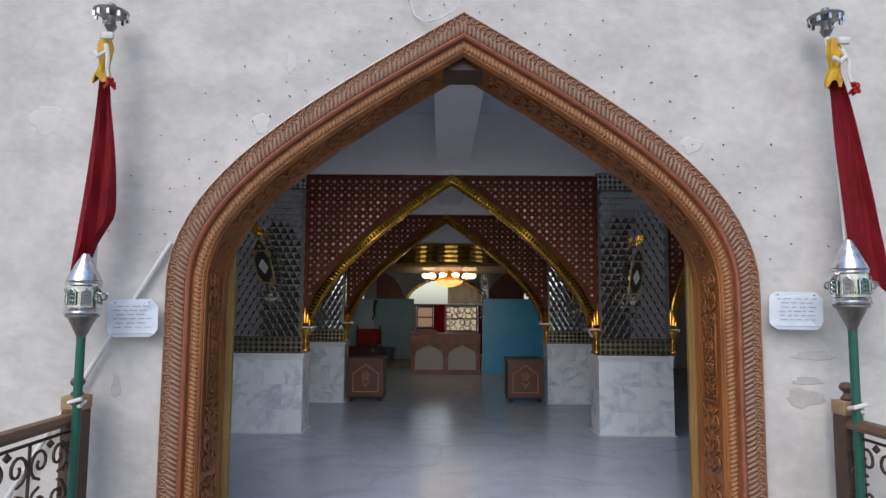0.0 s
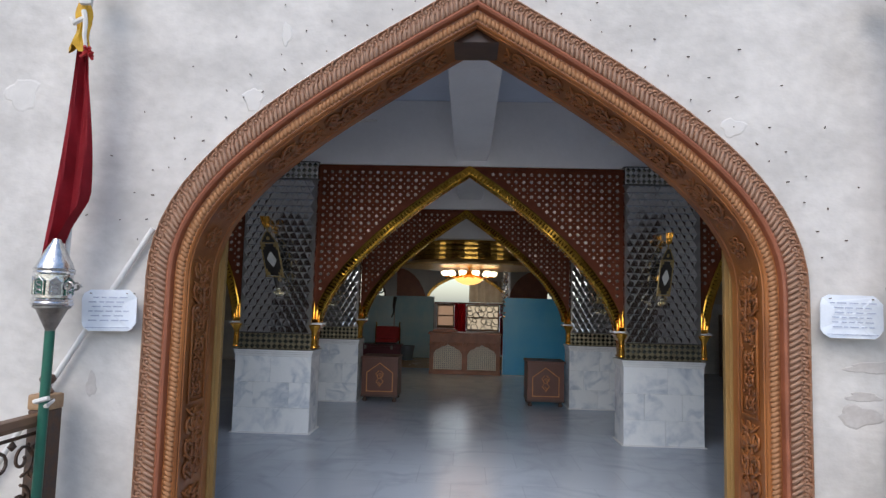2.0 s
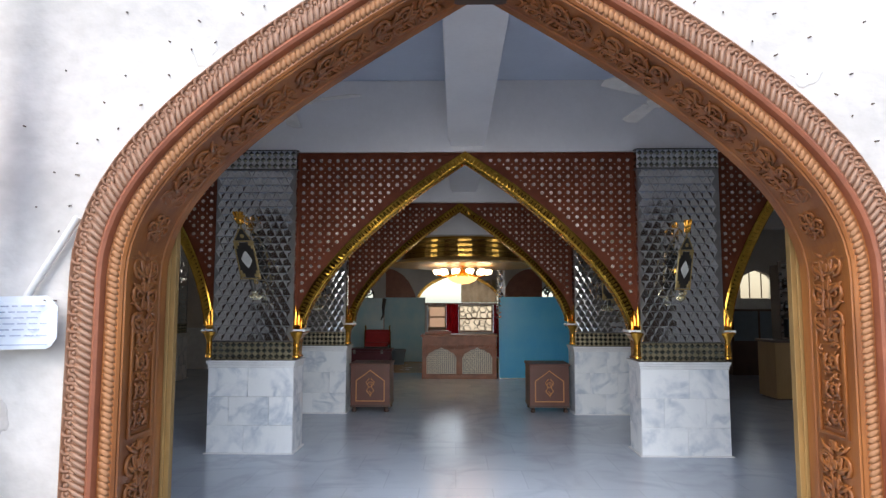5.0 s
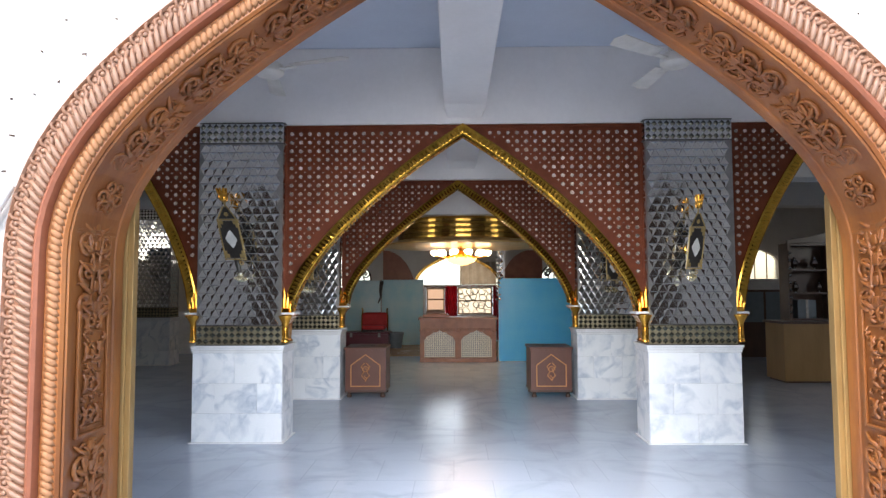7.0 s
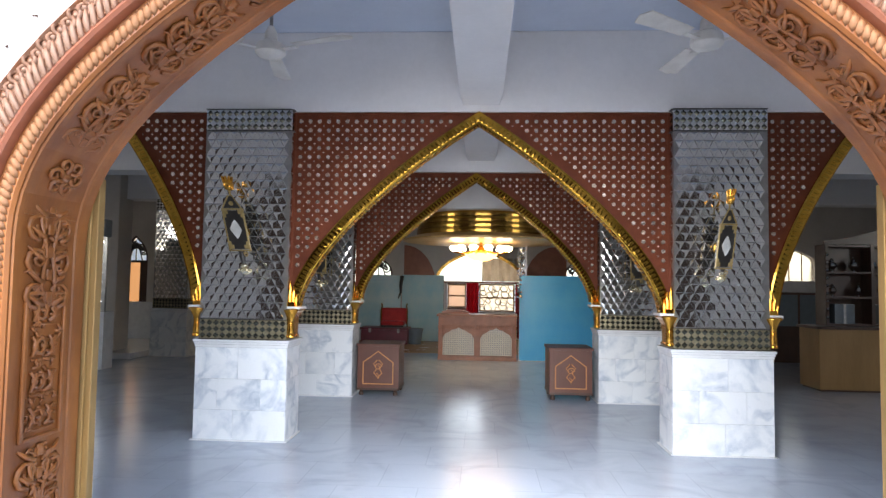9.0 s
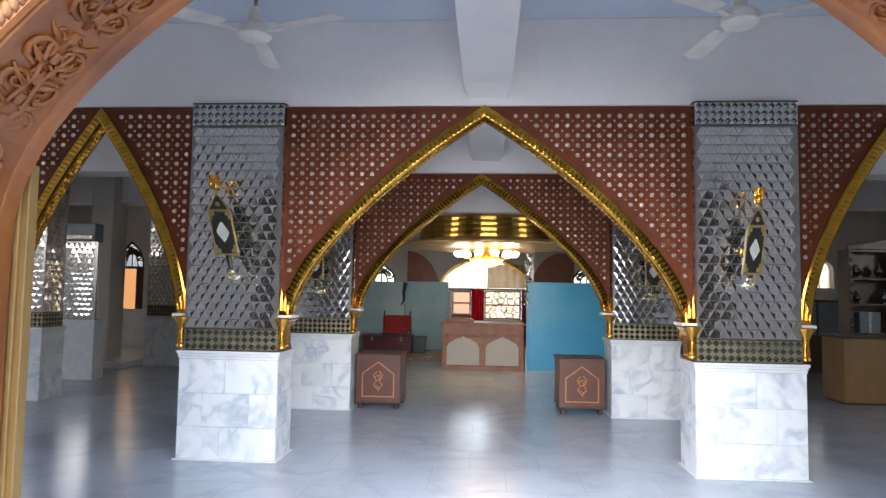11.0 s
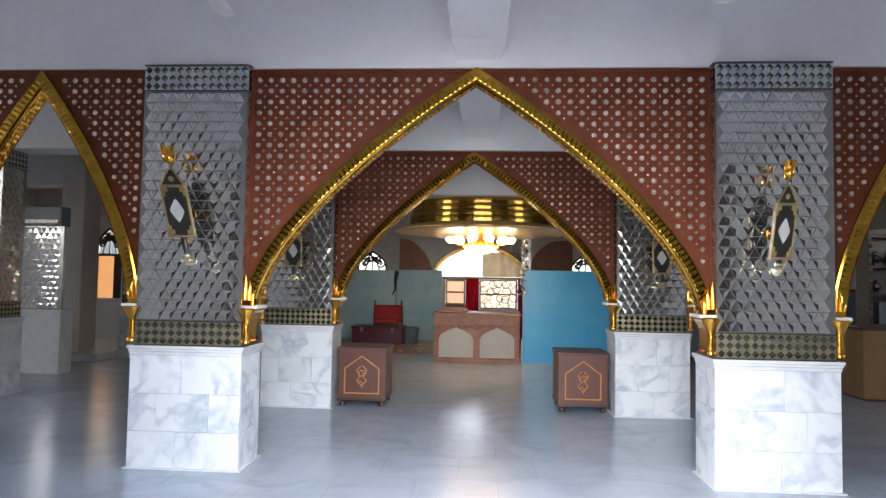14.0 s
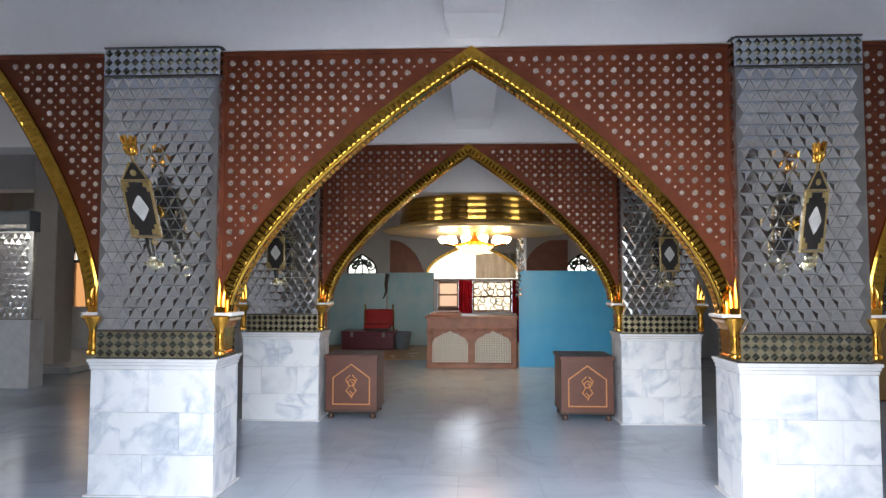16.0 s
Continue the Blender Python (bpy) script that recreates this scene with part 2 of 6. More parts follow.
LATTICE = material("pale carved lattice", (0.66, 0.64, 0.58), 0.5, 0, (0.50, 0.48, 0.43), 22, 70, 0.15, 0.1)
BLUE = material("sky-blue laminate board", (0.075, 0.42, 0.80), 0.24, 0, (0.10, 0.47, 0.80), 2.2, 40, 0.04, 0.05)
TEAL = material("pale teal laminate board", (0.38, 0.64, 0.74), 0.2, 0, (0.52, 0.70, 0.74), 2.4, 40, 0.04, 0.06)
MAROON = material("maroon lacquered trunk", (0.13, 0.012, 0.030), 0.35, 0, (0.09, 0.010, 0.02), 6, 60, 0.06, 0.1)
RED = material("bright red upholstery", (0.46, 0.012, 0.014), 0.6, 0, (0.34, 0.008, 0.010), 8, 140, 0.12, 0.1)
GREY_PLASTIC = material("grey-blue plastic", (0.14, 0.18, 0.22), 0.4, 0, None, 8, 60, 0.03, 0.06)
OCHRE = material("ochre plywood counter", (0.36, 0.21, 0.075), 0.45, 0, (0.28, 0.16, 0.055), 3, 50, 0.06, 0.1, 0, (1, 1, 0.2))
DARK_WOOD = material("dark brown cabinet wood", (0.075, 0.035, 0.022), 0.4, 0, (0.05, 0.024, 0.016), 5, 60, 0.1, 0.12, 0.1)
FAN_WHITE = material("cream enamel", (0.72, 0.70, 0.66), 0.35, 0, (0.62, 0.60, 0.56), 9, 60, 0.03, 0.05)
CREAM = material("beige curtain", (0.52, 0.45, 0.36), 0.8, 0, (0.44, 0.37, 0.29), 5, 120, 0.1, 0.06)
DOOR_WOOD = material("honey-coloured door leaf", (0.55, 0.27, 0.10), 0.45, 0, (0.42, 0.20, 0.07), 5, 60, 0.08, 0.1, 0, (1, 1, 0.2))
BULB = glow("frosted bulb", (1.0, 0.80, 0.52), 3.4)
AMBER = glow("amber glass bowl", (1.0, 0.55, 0.16), 1.5)
GLASS = glass("clear pane")
AMBER_PANE = glass("amber frosted pane", (0.125, 0.068, 0.034), 0.4)
DIM_PANE = glass("pinkish frosted pane", (0.20, 0.13, 0.095), 0.5)
CREAM_PANE = glass("cream frosted pane", (0.36, 0.31, 0.25), 0.5)
FROST = glass("frosted pane", (0.95, 0.93, 0.9), 0.45)


# ---- mesh helpers ----
def part(name, bm, mat, parent=None, label="", smooth=False):
    """Links a bmesh as one mesh object, under a thing or a part where one is given."""
    me = bpy.data.meshes.new(name)
    bmesh.ops.recalc_face_normals(bm, faces=bm.faces[:])
    if smooth:
        for f in bm.faces:
            f.smooth = True
    bm.to_mesh(me)
    bm.free()
    me.materials.append(mat)
    ob = new(name, me)
    ob.parent = parent
    if smooth:
        me.set_sharp_from_angle(angle=radians(40))
    if label:
        ob["label"] = label
    return ob


def piece(name, me, m, parent, mat=None):
    """One more object on a shared mesh."""
    ob = new(name, me)
    ob.parent = parent
    ob.matrix_basis = m
    return ob


def mesh_of(name, bm, mat, smooth=False):
    bmesh.ops.recalc_face_normals(bm, faces=bm.faces[:])
    if smooth:
        for f in bm.faces:
            f.smooth = True
    me = bpy.data.meshes.new(name)
    bm.to_mesh(me)
    bm.free()
    me.materials.append(mat)
    return me


def thing(name, x, y, z, label, category, group="", kind="", turn=0.0):
    ob = new(name)
    ob.empty_display_size = 0.1
    ob.matrix_basis = pose(x, y, z, 0, 0, turn)
    return tagged(ob, label, category, group, kind)


def box(bm, x0, x1, y0, y1, z0, z1, bevel=0.0, m=None):
    vs = [bm.verts.new(p) for p in ((x0, y0, z0), (x1, y0, z0), (x1, y1, z0), (x0, y1, z0), (x0, y0, z1), (x1, y0, z1), (x1, y1, z1), (x0, y1, z1))]
    fs = [bm.faces.new([vs[i] for i in q]) for q in ((3, 2, 1, 0), (4, 5, 6, 7), (0, 1, 5, 4), (1, 2, 6, 5), (2, 3, 7, 6), (3, 0, 4, 7))]
    if bevel:
        es = list({e for f in fs for e in f.edges})
        r = bmesh.ops.bevel(bm, geom=es, offset=bevel, segments=2, affect="EDGES", profile=0.6)
        vs = list({v for f in r["faces"] for v in f.verts} | {v for v in vs if v.is_valid})
    if m is not None:
        bmesh.ops.transform(bm, matrix=m, verts=vs)
    return bm


def boxed(*args, **kw):
    return box(bmesh.new(), *args, **kw)


def lathe(bm, rows, seg=20, m=None, wobble=None):
    """Rows of (radius, height), turned round z."""
    rings = []
    for r, z in rows:
        ring = []
        for i in range(seg):
            a = 2 * math.pi * i / seg
            p = Vector((r * math.cos(a), r * math.sin(a), z))
            ring.append(bm.verts.new(m @ p if m is not None else p))
        rings.append(ring)
    for a, b in zip(rings, rings[1:]):
        for i in range(seg):
            j = (i + 1) % seg
            bm.faces.new((a[i], a[j], b[j], b[i]))
    bm.faces.new(rings[0][::-1])
    bm.faces.new(rings[-1])
    return bm


def lathed(rows, seg=20, m=None):
    return lathe(bmesh.new(), rows, seg, m)


def tube(bm, pts, r, n=6, taper=None):
    """A round bar along points."""
    pts = [Vector(p) for p in pts]
    rings, side = [], None
    for i, p in enumerate(pts):
        d = (pts[min(i + 1, len(pts) - 1)] - pts[max(i - 1, 0)]).normalized()
        if side is None:
            side = d.orthogonal().normalized()
        side = (side - d * side.dot(d)).normalized()
        up = d.cross(side)
        rr = r * (taper(i / (len(pts) - 1)) if taper else 1)
        rings.append([bm.verts.new(p + (side * math.cos(2 * math.pi * k / n) + up * math.sin(2 * math.pi * k / n)) * rr) for k in range(n)])
    for a, b in zip(rings, rings[1:]):
        for k in range(n):
            bm.faces.new((a[k], a[(k + 1) % n], b[(k + 1) % n], b[k]))
    bm.faces.new(rings[0][::-1])
    bm.faces.new(rings[-1])
    return bm


def spiral(cx, cz, r0, r1, a0, turns, n=16):
    """Points of a flat spiral in the x-z plane."""
    out = []
    for i in range(n + 1):
        f = i / n
        a, r = a0 + turns * 2 * math.pi * f, r0 + (r1 - r0) * f
        out.append((cx + r * math.cos(a), 0, cz + r * math.sin(a)))
    return out


def arch(c, half, spring, apex, k1, k2, n=16, base=0.0):
    """The outline of a pointed arch, from the left foot over the apex to the right foot: (x, z)."""
    p0, p1, p2, p3 = Vector((half, spring)), Vector(k1), Vector(k2), Vector((0, apex))
    right = []
    for i in range(n + 1):
        t = i / n
        right.append((1 - t) ** 3 * p0 + 3 * t * (1 - t) ** 2 * p1 + 3 * t * t * (1 - t) * p2 + t ** 3 * p3)
    right = [Vector((half, base))] * (base < spring) + right
    return [Vector((c - p.x, p.y)) for p in right] + [Vector((c + p.x, p.y)) for p in right[-2::-1]]


def resample(pts, step):
    """Even steps along an outline: (x, z, angle)."""
    out, carry = [], 0.0
    for a, b in zip(pts, pts[1:]):
        d, length = (b - a), (b - a).length
        s = carry
        while s < length:
            p = a + d * (s / length)
            out.append((p.x, p.y, math.atan2(d.y, d.x)))
            s += step
        carry = s - length
    return out


def offset(pts, by):
    """The outline moved outwards by a distance (inwards if negative)."""
    out = []
    for i, p in enumerate(pts):
        a = (p - pts[i - 1]).normalized() if i else None
        b = (pts[i + 1] - p).normalized() if i < len(pts) - 1 else None
        a, b = a or b, b or a
        na, nb = Vector((-a.y, a.x)), Vector((-b.y, b.x))
        n = (na + nb).normalized()
        out.append(p + n * (by / max(n.dot(na), 0.5)))
    return out


def strip(bm, outline_a, ya, outline_b, yb):
    """A ribbon between two outlines of the same count, each at its own y."""
    va = [bm.verts.new((p.x, ya, p.y)) for p in outline_a]
    vb = [bm.verts.new((p.x, yb, p.y)) for p in outline_b]
    for i in range(len(va) - 1):
        bm.faces.new((va[i], va[i + 1], vb[i + 1], vb[i]))
    return bm


def moulding(pts, section):
    """A profile of (offset, y) swept along an outline, closed round."""
    bm = bmesh.new()
    lines = [[bm.verts.new((p.x, y, p.y)) for p in offset(pts, o)] for o, y in section]
    for a, b in zip(lines, lines[1:] + lines[:1]):
        for i in range(len(a) - 1):
            bm.faces.new((a[i], a[i + 1], b[i + 1], b[i]))
    bm.faces.new([q[0] for q in lines])
    bm.faces.new([q[-1] for q in lines][::-1])
    return bm


def slab_with_hole(pts, x0, x1, z0, ztop, y0, y1):
    """A wall from y0 to y1 with an arched opening, open at its foot."""
    bm = bmesh.new()

    def face(*corners):
        for y in (y0, y1):
            bm.faces.new([bm.verts.new((x, y, z)) for x, z in corners])

    xl, xr = pts[0].x, pts[-1].x
    face((x0, z0), (xl, z0), (xl, ztop), (x0, ztop))
    face((xr, z0), (x1, z0), (x1, ztop), (xr, ztop))
    for a, b in zip(pts, pts[1:]):
        if b.x - a.x > 1e-6:
            face((a.x, a.y), (b.x, b.y), (b.x, ztop), (a.x, ztop))
    rim = [(x0, ztop), (x0, z0), (xl, z0), *[(p.x, p.y) for p in pts], (xr, z0), (x1, z0), (x1, ztop), (x0, ztop)]
    for (xa, za), (xb, zb) in zip(rim, rim[1:]):
        if abs(xa - xb) + abs(za - zb) > 1e-6:
            bm.faces.new([bm.verts.new(p) for p in ((xa, y0, za), (xb, y0, zb), (xb, y1, zb), (xa, y1, za))])
    bmesh.ops.remove_doubles(bm, verts=bm.verts[:], dist=1e-5)
    return bm


# ---- large structure ----
C = 0.12
GATE = arch(C, 1.60, 1.62, 3.125, (1.60, 2.14), (0.95, 2.56), 18)
ARCH_1 = arch(0.10, 1.785, 1.255, 3.126, (1.735, 1.75), (1.0, 2.5), 20, base=1.255)
ARCH_2 = arch(0.06, 1.60, 1.30, 2.985, (1.57, 1.72), (0.92, 2.38), 20, base=1.30)
SIDE_L = arch(-3.42, 0.87, 1.30, 3.11, (0.84, 1.78), (0.48, 2.5), 14, base=1.30)
SIDE_R = arch(3.63, 0.87, 1.30, 3.11, (0.84, 1.78), (0.48, 2.5), 14, base=1.30)
CEILING = 3.92

ground = tagged(part("ground", boxed(-300, 300, -300, 300, -0.75, -0.6), EARTH), "dusty open ground round the building", "ground", kind="structure")
landing = tagged(part("pavement_landing", boxed(-2.25, 2.45, -9, 3.9, -0.6, 0.0), STONE), "raised stone landing in front of the gateway", "landing", kind="structure")
floor = tagged(part("floor", boxed(-9.7, 9.7, 3.9, 20.4, -0.6, 0.0), FLOOR), "polished grey marble floor of the hall", "floor", kind="structure")
ceiling = tagged(part("ceiling", boxed(-9.7, 9.7, 4.3, 20.4, CEILING, CEILING + 0.2), CEIL_BLUE), "plain pale blue painted ceiling slab", "ceiling", kind="structure")
wall_front = tagged(part("wall_front", slab_with_hole(GATE, -9.7, 9.7, -0.6, 5.2, 3.88, 4.25), PLASTER), "weathered grey plastered front wall with pointed gateway", "wall", kind="structure")
# white skin added out of view, bounces light and brightens the mirrors
inner_skin = tagged(part("wall_front_inside", slab_with_hole(GATE, -9.7, 9.7, 0.0, CEILING, 4.251, 4.268), CEIL), "unseen white inner face of the front wall, added to bounce light", "wall", kind="structure")
# openings added out of view, only to hold the side fill lamps
SIDE_Y0, SIDE_Y1, SIDE_Z0, SIDE_Z1 = 4.9, 7.5, 2.35, 3.45
for name, x0, x1 in (("wall_left", -9.9, -9.7), ("wall_right", 9.7, 9.9)):
    bm = bmesh.new()
    box(bm, x0, x1, 3.88, SIDE_Y0, -0.6, 4.12)
    box(bm, x0, x1, SIDE_Y1, 20.4, -0.6, 4.12)
    box(bm, x0, x1, SIDE_Y0, SIDE_Y1, -0.6, SIDE_Z0)
    box(bm, x0, x1, SIDE_Y0, SIDE_Y1, SIDE_Z1, 4.12)
    tagged(part(name, bm, INNER), "plain painted side wall of the hall with an added opening out of view", "wall", kind="structure")
for name, x0, x1 in (("wall_return_left", -4.2, -4.0), ("wall_return_right", 4.0, 4.2)):
    tagged(part(name, boxed(x0, x1, 16.8, 20.0, 0, CEILING), INNER), "plain painted return wall behind the hall", "wall", kind="structure")


def wall_with_arched_window(name, c, half, sill, spring, apex, x0, x1, y0, y1):
    pts = arch(c, half, spring, apex, (half, spring + (apex - spring) * 0.5), (half * 0.55, spring + (apex - spring) * 0.72), 10, base=sill)
    tagged(part(name, slab_with_hole(pts, x0, x1, sill, CEILING, y0, y1), INNER), "beige painted wall with an arched window opening", "wall", kind="structure")
    tagged(part(name + "_dado", boxed(x0, x1, y0, y1, 0, sill), MARBLE_PLAIN), "grey marble dado below the window", "wall", kind="structure")
    return pts


WIN_L = wall_with_arched_window("wall_back_left", -8.05, 0.32, 0.98, 1.98, 2.55, -9.7, -4.0, 16.6, 16.8)
WIN_R = wall_with_arched_window("wall_back_right", 7.16, 0.40, 1.70, 2.08, 2.38, 4.0, 9.7, 16.6, 16.8)
WIN_C = wall_with_arched_window("wall_back_centre", 0.09, 1.20, 0.72, 1.60, 2.52, -1.9, 2.05, 20.0, 20.2)
FAN_L = wall_with_arched_window("wall_back_inner_left", -2.78, 0.40, 1.72, 1.80, 2.26, -4.0, -1.9, 20.0, 20.2)
FAN_R = wall_with_arched_window("wall_back_inner_right", 2.86, 0.40, 1.72, 1.80, 2.26, 2.05, 4.0, 20.0, 20.2)

# beams: one over each row of pillars, one down the middle
for name, y0, y1, z0 in (("beam_first_row", 7.87, 8.26, 3.135), ("beam_second_row", 10.36, 10.78, 3.0), ("beam_third_row", 14.2, 14.6, 3.1)):
    tagged(part(name, boxed(-9.7, 9.7, y0, y1, z0, CEILING, bevel=0.012), CEIL), "white plastered cross beam over the pillars", "beam", kind="structure")
for name, y0, y1, z0, z1 in (("beam_middle_front", 4.3, 7.87, 3.26, 3.2), ("beam_middle_back", 8.26, 10.36, 3.20, 3.15)):
    bm = bmesh.new()
    box(bm, C - 0.205, C + 0.205, y0, y1, z0, CEILING, bevel=0.012)
    # haunch where it meets the cross beam
    vs = [bm.verts.new(p) for p in ((C - 0.2, y1 - 0.3, z0 + 0.005), (C + 0.2, y1 - 0.3, z0 + 0.005), (C + 0.17, y1, z1), (C - 0.17, y1, z1), (C - 0.2, y1, z0 + 0.02), (C + 0.2, y1, z0 + 0.02))]
    for q in ((0, 1, 2, 3), (0, 3, 4), (1, 5, 2)):
        bm.faces.new([vs[i] for i in q])
    tagged(part(name, bm, CEIL), "white plastered beam along the hall ceiling", "beam", kind="structure")


# ---- pillars ----
TRI = 0.088
TRI_H = TRI * 0.866


def triangle_verts(up):
    """A triangular mirror facing -y: flat when it stands on its side, a low pyramid when it stands on its tip."""
    h = TRI_H
    outer = [(-TRI / 2, 0), (TRI / 2, 0), (0, h)] if up else [(-TRI / 2, h), (0, 0), (TRI / 2, h)]
    cz = h / 3 if up else 2 * h / 3
    lift, inset, depth = (0.985, 0.93, 0.0012) if up else (0.975, 0.05, 0.0037)
    return [(x * lift, 0.0, cz + (z - cz) * lift) for x, z in outer] + [(x * inset, -depth, cz + (z - cz) * inset) for x, z in outer]


TRI_FACES = ((3, 4, 5), (0, 1, 4, 3), (1, 2, 5, 4), (2, 0, 3, 5))


def tri_mesh(up):
    me = bpy.data.meshes.new("mirror_tile")
    me.from_pydata(triangle_verts(up), [], TRI_FACES)
    me.materials.append(MIRROR)
    return me


TRI_UP, TRI_DOWN = tri_mesh(True), tri_mesh(False)


def tri_spots(width, z0, z1):
    """Places of the triangular mirrors on a face: (x, z, up, row)."""
    rows = int((z1 - z0) / TRI_H)
    step = (z1 - z0) / rows
    for r in range(rows):
        k = 0
        x = TRI / 2 + 0.006
        while x + TRI / 2 <= width - 0.004:
            yield x, z0 + r * step, (k + r) % 2 == 0, r
            x += TRI / 2 + 0.0008
            k += 1


def mirror_field(parent, m, width, z0, z1, single):
    """Mirrors on one face. The lower rows are single tiles where asked for, the rest one mesh."""
    verts, faces = [], []
    for x, z, up, row in tri_spots(width, z0, z1):
        rnd = random.Random(int(x * 1000) * 7919 + int(z * 1000))
        t = pose(x, 0, z, rnd.uniform(-1.1, 1.1), 0, rnd.uniform(-1.1, 1.1))
        if single and row < 16:
            piece("mirror_tile", TRI_UP if up else TRI_DOWN, m @ t, parent)
        else:
            n = len(verts)
            verts += [m @ t @ Vector(p) for p in triangle_verts(up)]
            faces += [[n + i for i in f] for f in TRI_FACES]
    me = bpy.data.meshes.new("mirror_mosaic")
    me.from_pydata(verts, [], faces)
    me.materials.append(MIRROR)
    ob = new("mirror_mosaic", me)
    ob.parent = parent
    return tagged(ob, "faceted triangular mirror mosaic", kind="stuff")


def diamond_field(parent, m, width, z0, z1, cols, rows, tile, bed, name):
    """A band of raised square pyramids standing on their corners, on a bed with a frame line above and below."""
    bm = bmesh.new()
    dx, dz = width / cols, (z1 - z0 - 0.02) / rows
    for r in range(rows):
        for c in range(cols):
            x, z = (c + 0.5) * dx, z0 + 0.01 + (r + 0.5) * dz
            ring = [bm.verts.new(m @ Vector((x + a * dx * 0.47, -0.004, z + b * dz * 0.47))) for a, b in ((-1, 0), (0, -1), (1, 0), (0, 1))]
            top = bm.verts.new(m @ Vector((x, -0.016, z)))
            for i in range(4):
                bm.faces.new((ring[i], ring[(i + 1) % 4], top))
    part(name, bm, tile, parent)
    bm = bmesh.new()
    for z in (z0, z1 - 0.008):
        box(bm, 0, width, -0.018, 0.0, z, z + 0.008, m=m)
    part("edge_strip", bm, BLACK, parent)
    bm = boxed(0, width, -0.004, 0.0, z0 + 0.008, z1 - 0.008, m=m)
    part("band_bed", bm, bed, parent)


def capital(parent, x, y0, y1, z0, z1, side):
    """A gold bracket at an arch's foot; it grows from the pillar's side, to the right for side = 1."""
    rows = ((0.0, 0.055), (0.04, 0.06), (0.06, 0.04), (0.55, 0.05), (0.70, 0.085), (0.76, 0.11), (0.80, 0.11), (0.83, 0.075), (1.0, 0.07))
    bm = bmesh.new()
    rings = []
    for f, w in rows:
        z = z0 + (z1 - z0) * f
        out = 0.018 + w * 0.35
        rings.append([bm.verts.new(p) for p in ((x, y0 - out, z), (x + side * w, y0 - out, z), (x + side * w, y1, z), (x, y1, z))])
    for a, b in zip(rings, rings[1:]):
        for i in range(4):
            bm.faces.new((a[i], a[(i + 1) % 4], b[(i + 1) % 4], b[i]))
    bm.faces.new(rings[0])
    bm.faces.new(rings[-1][::-1])
    cap = part("capital", bm, GOLD, parent, "gold mirror bracket at the arch foot")
    h = z1 - z0
    shaft_at = Matrix.Translation((x + side * 0.036, y0 - 0.030, 0))
    part("colonnette", lathed(((0.040, z0), (0.042, z0 + 0.05 * h), (0.032, z0 + 0.10 * h), (0.036, z0 + 0.14 * h), (0.030, z0 + 0.40 * h), (0.031, z0 + 0.52 * h), (0.042, z0 + 0.60 * h), (0.066, z0 + 0.74 * h), (0.070, z0 + 0.79 * h)), 14, shaft_at), GOLD, cap, "round gold mirror colonnette", True)
    zp = z0 + (z1 - z0) * 0.80
    xs = sorted((x - side * 0.01, x + side * 0.122))
    part("plate", boxed(xs[0], xs[1], y0 - 0.05, y1 + 0.01, zp, zp + 0.026, bevel=0.006), MARBLE_PLAIN, cap, "white impost plate")
    # upright flames where the arch band springs
    for k, (off, tall, thick) in enumerate(((0.016, 0.20, 0.020), (0.050, 0.15, 0.020), (0.078, 0.08, 0.014))):
        bm = bmesh.new()
        xx, yy = x + side * off, y0 - 0.012
        tube(bm, [(xx, yy, z1 - 0.07), (xx, yy - 0.008, z1 + 0.25 * tall), (xx + side * 0.004, yy - 0.004, z1 + 0.65 * tall), (xx - side * 0.003, yy + 0.006, z1 + tall)], thick, 8, lambda f: 1.0 + 0.12 * math.sin(f * 3.0) - 0.62 * f)
        part("flame", bm, GOLD, cap, "upright gold flame", True)


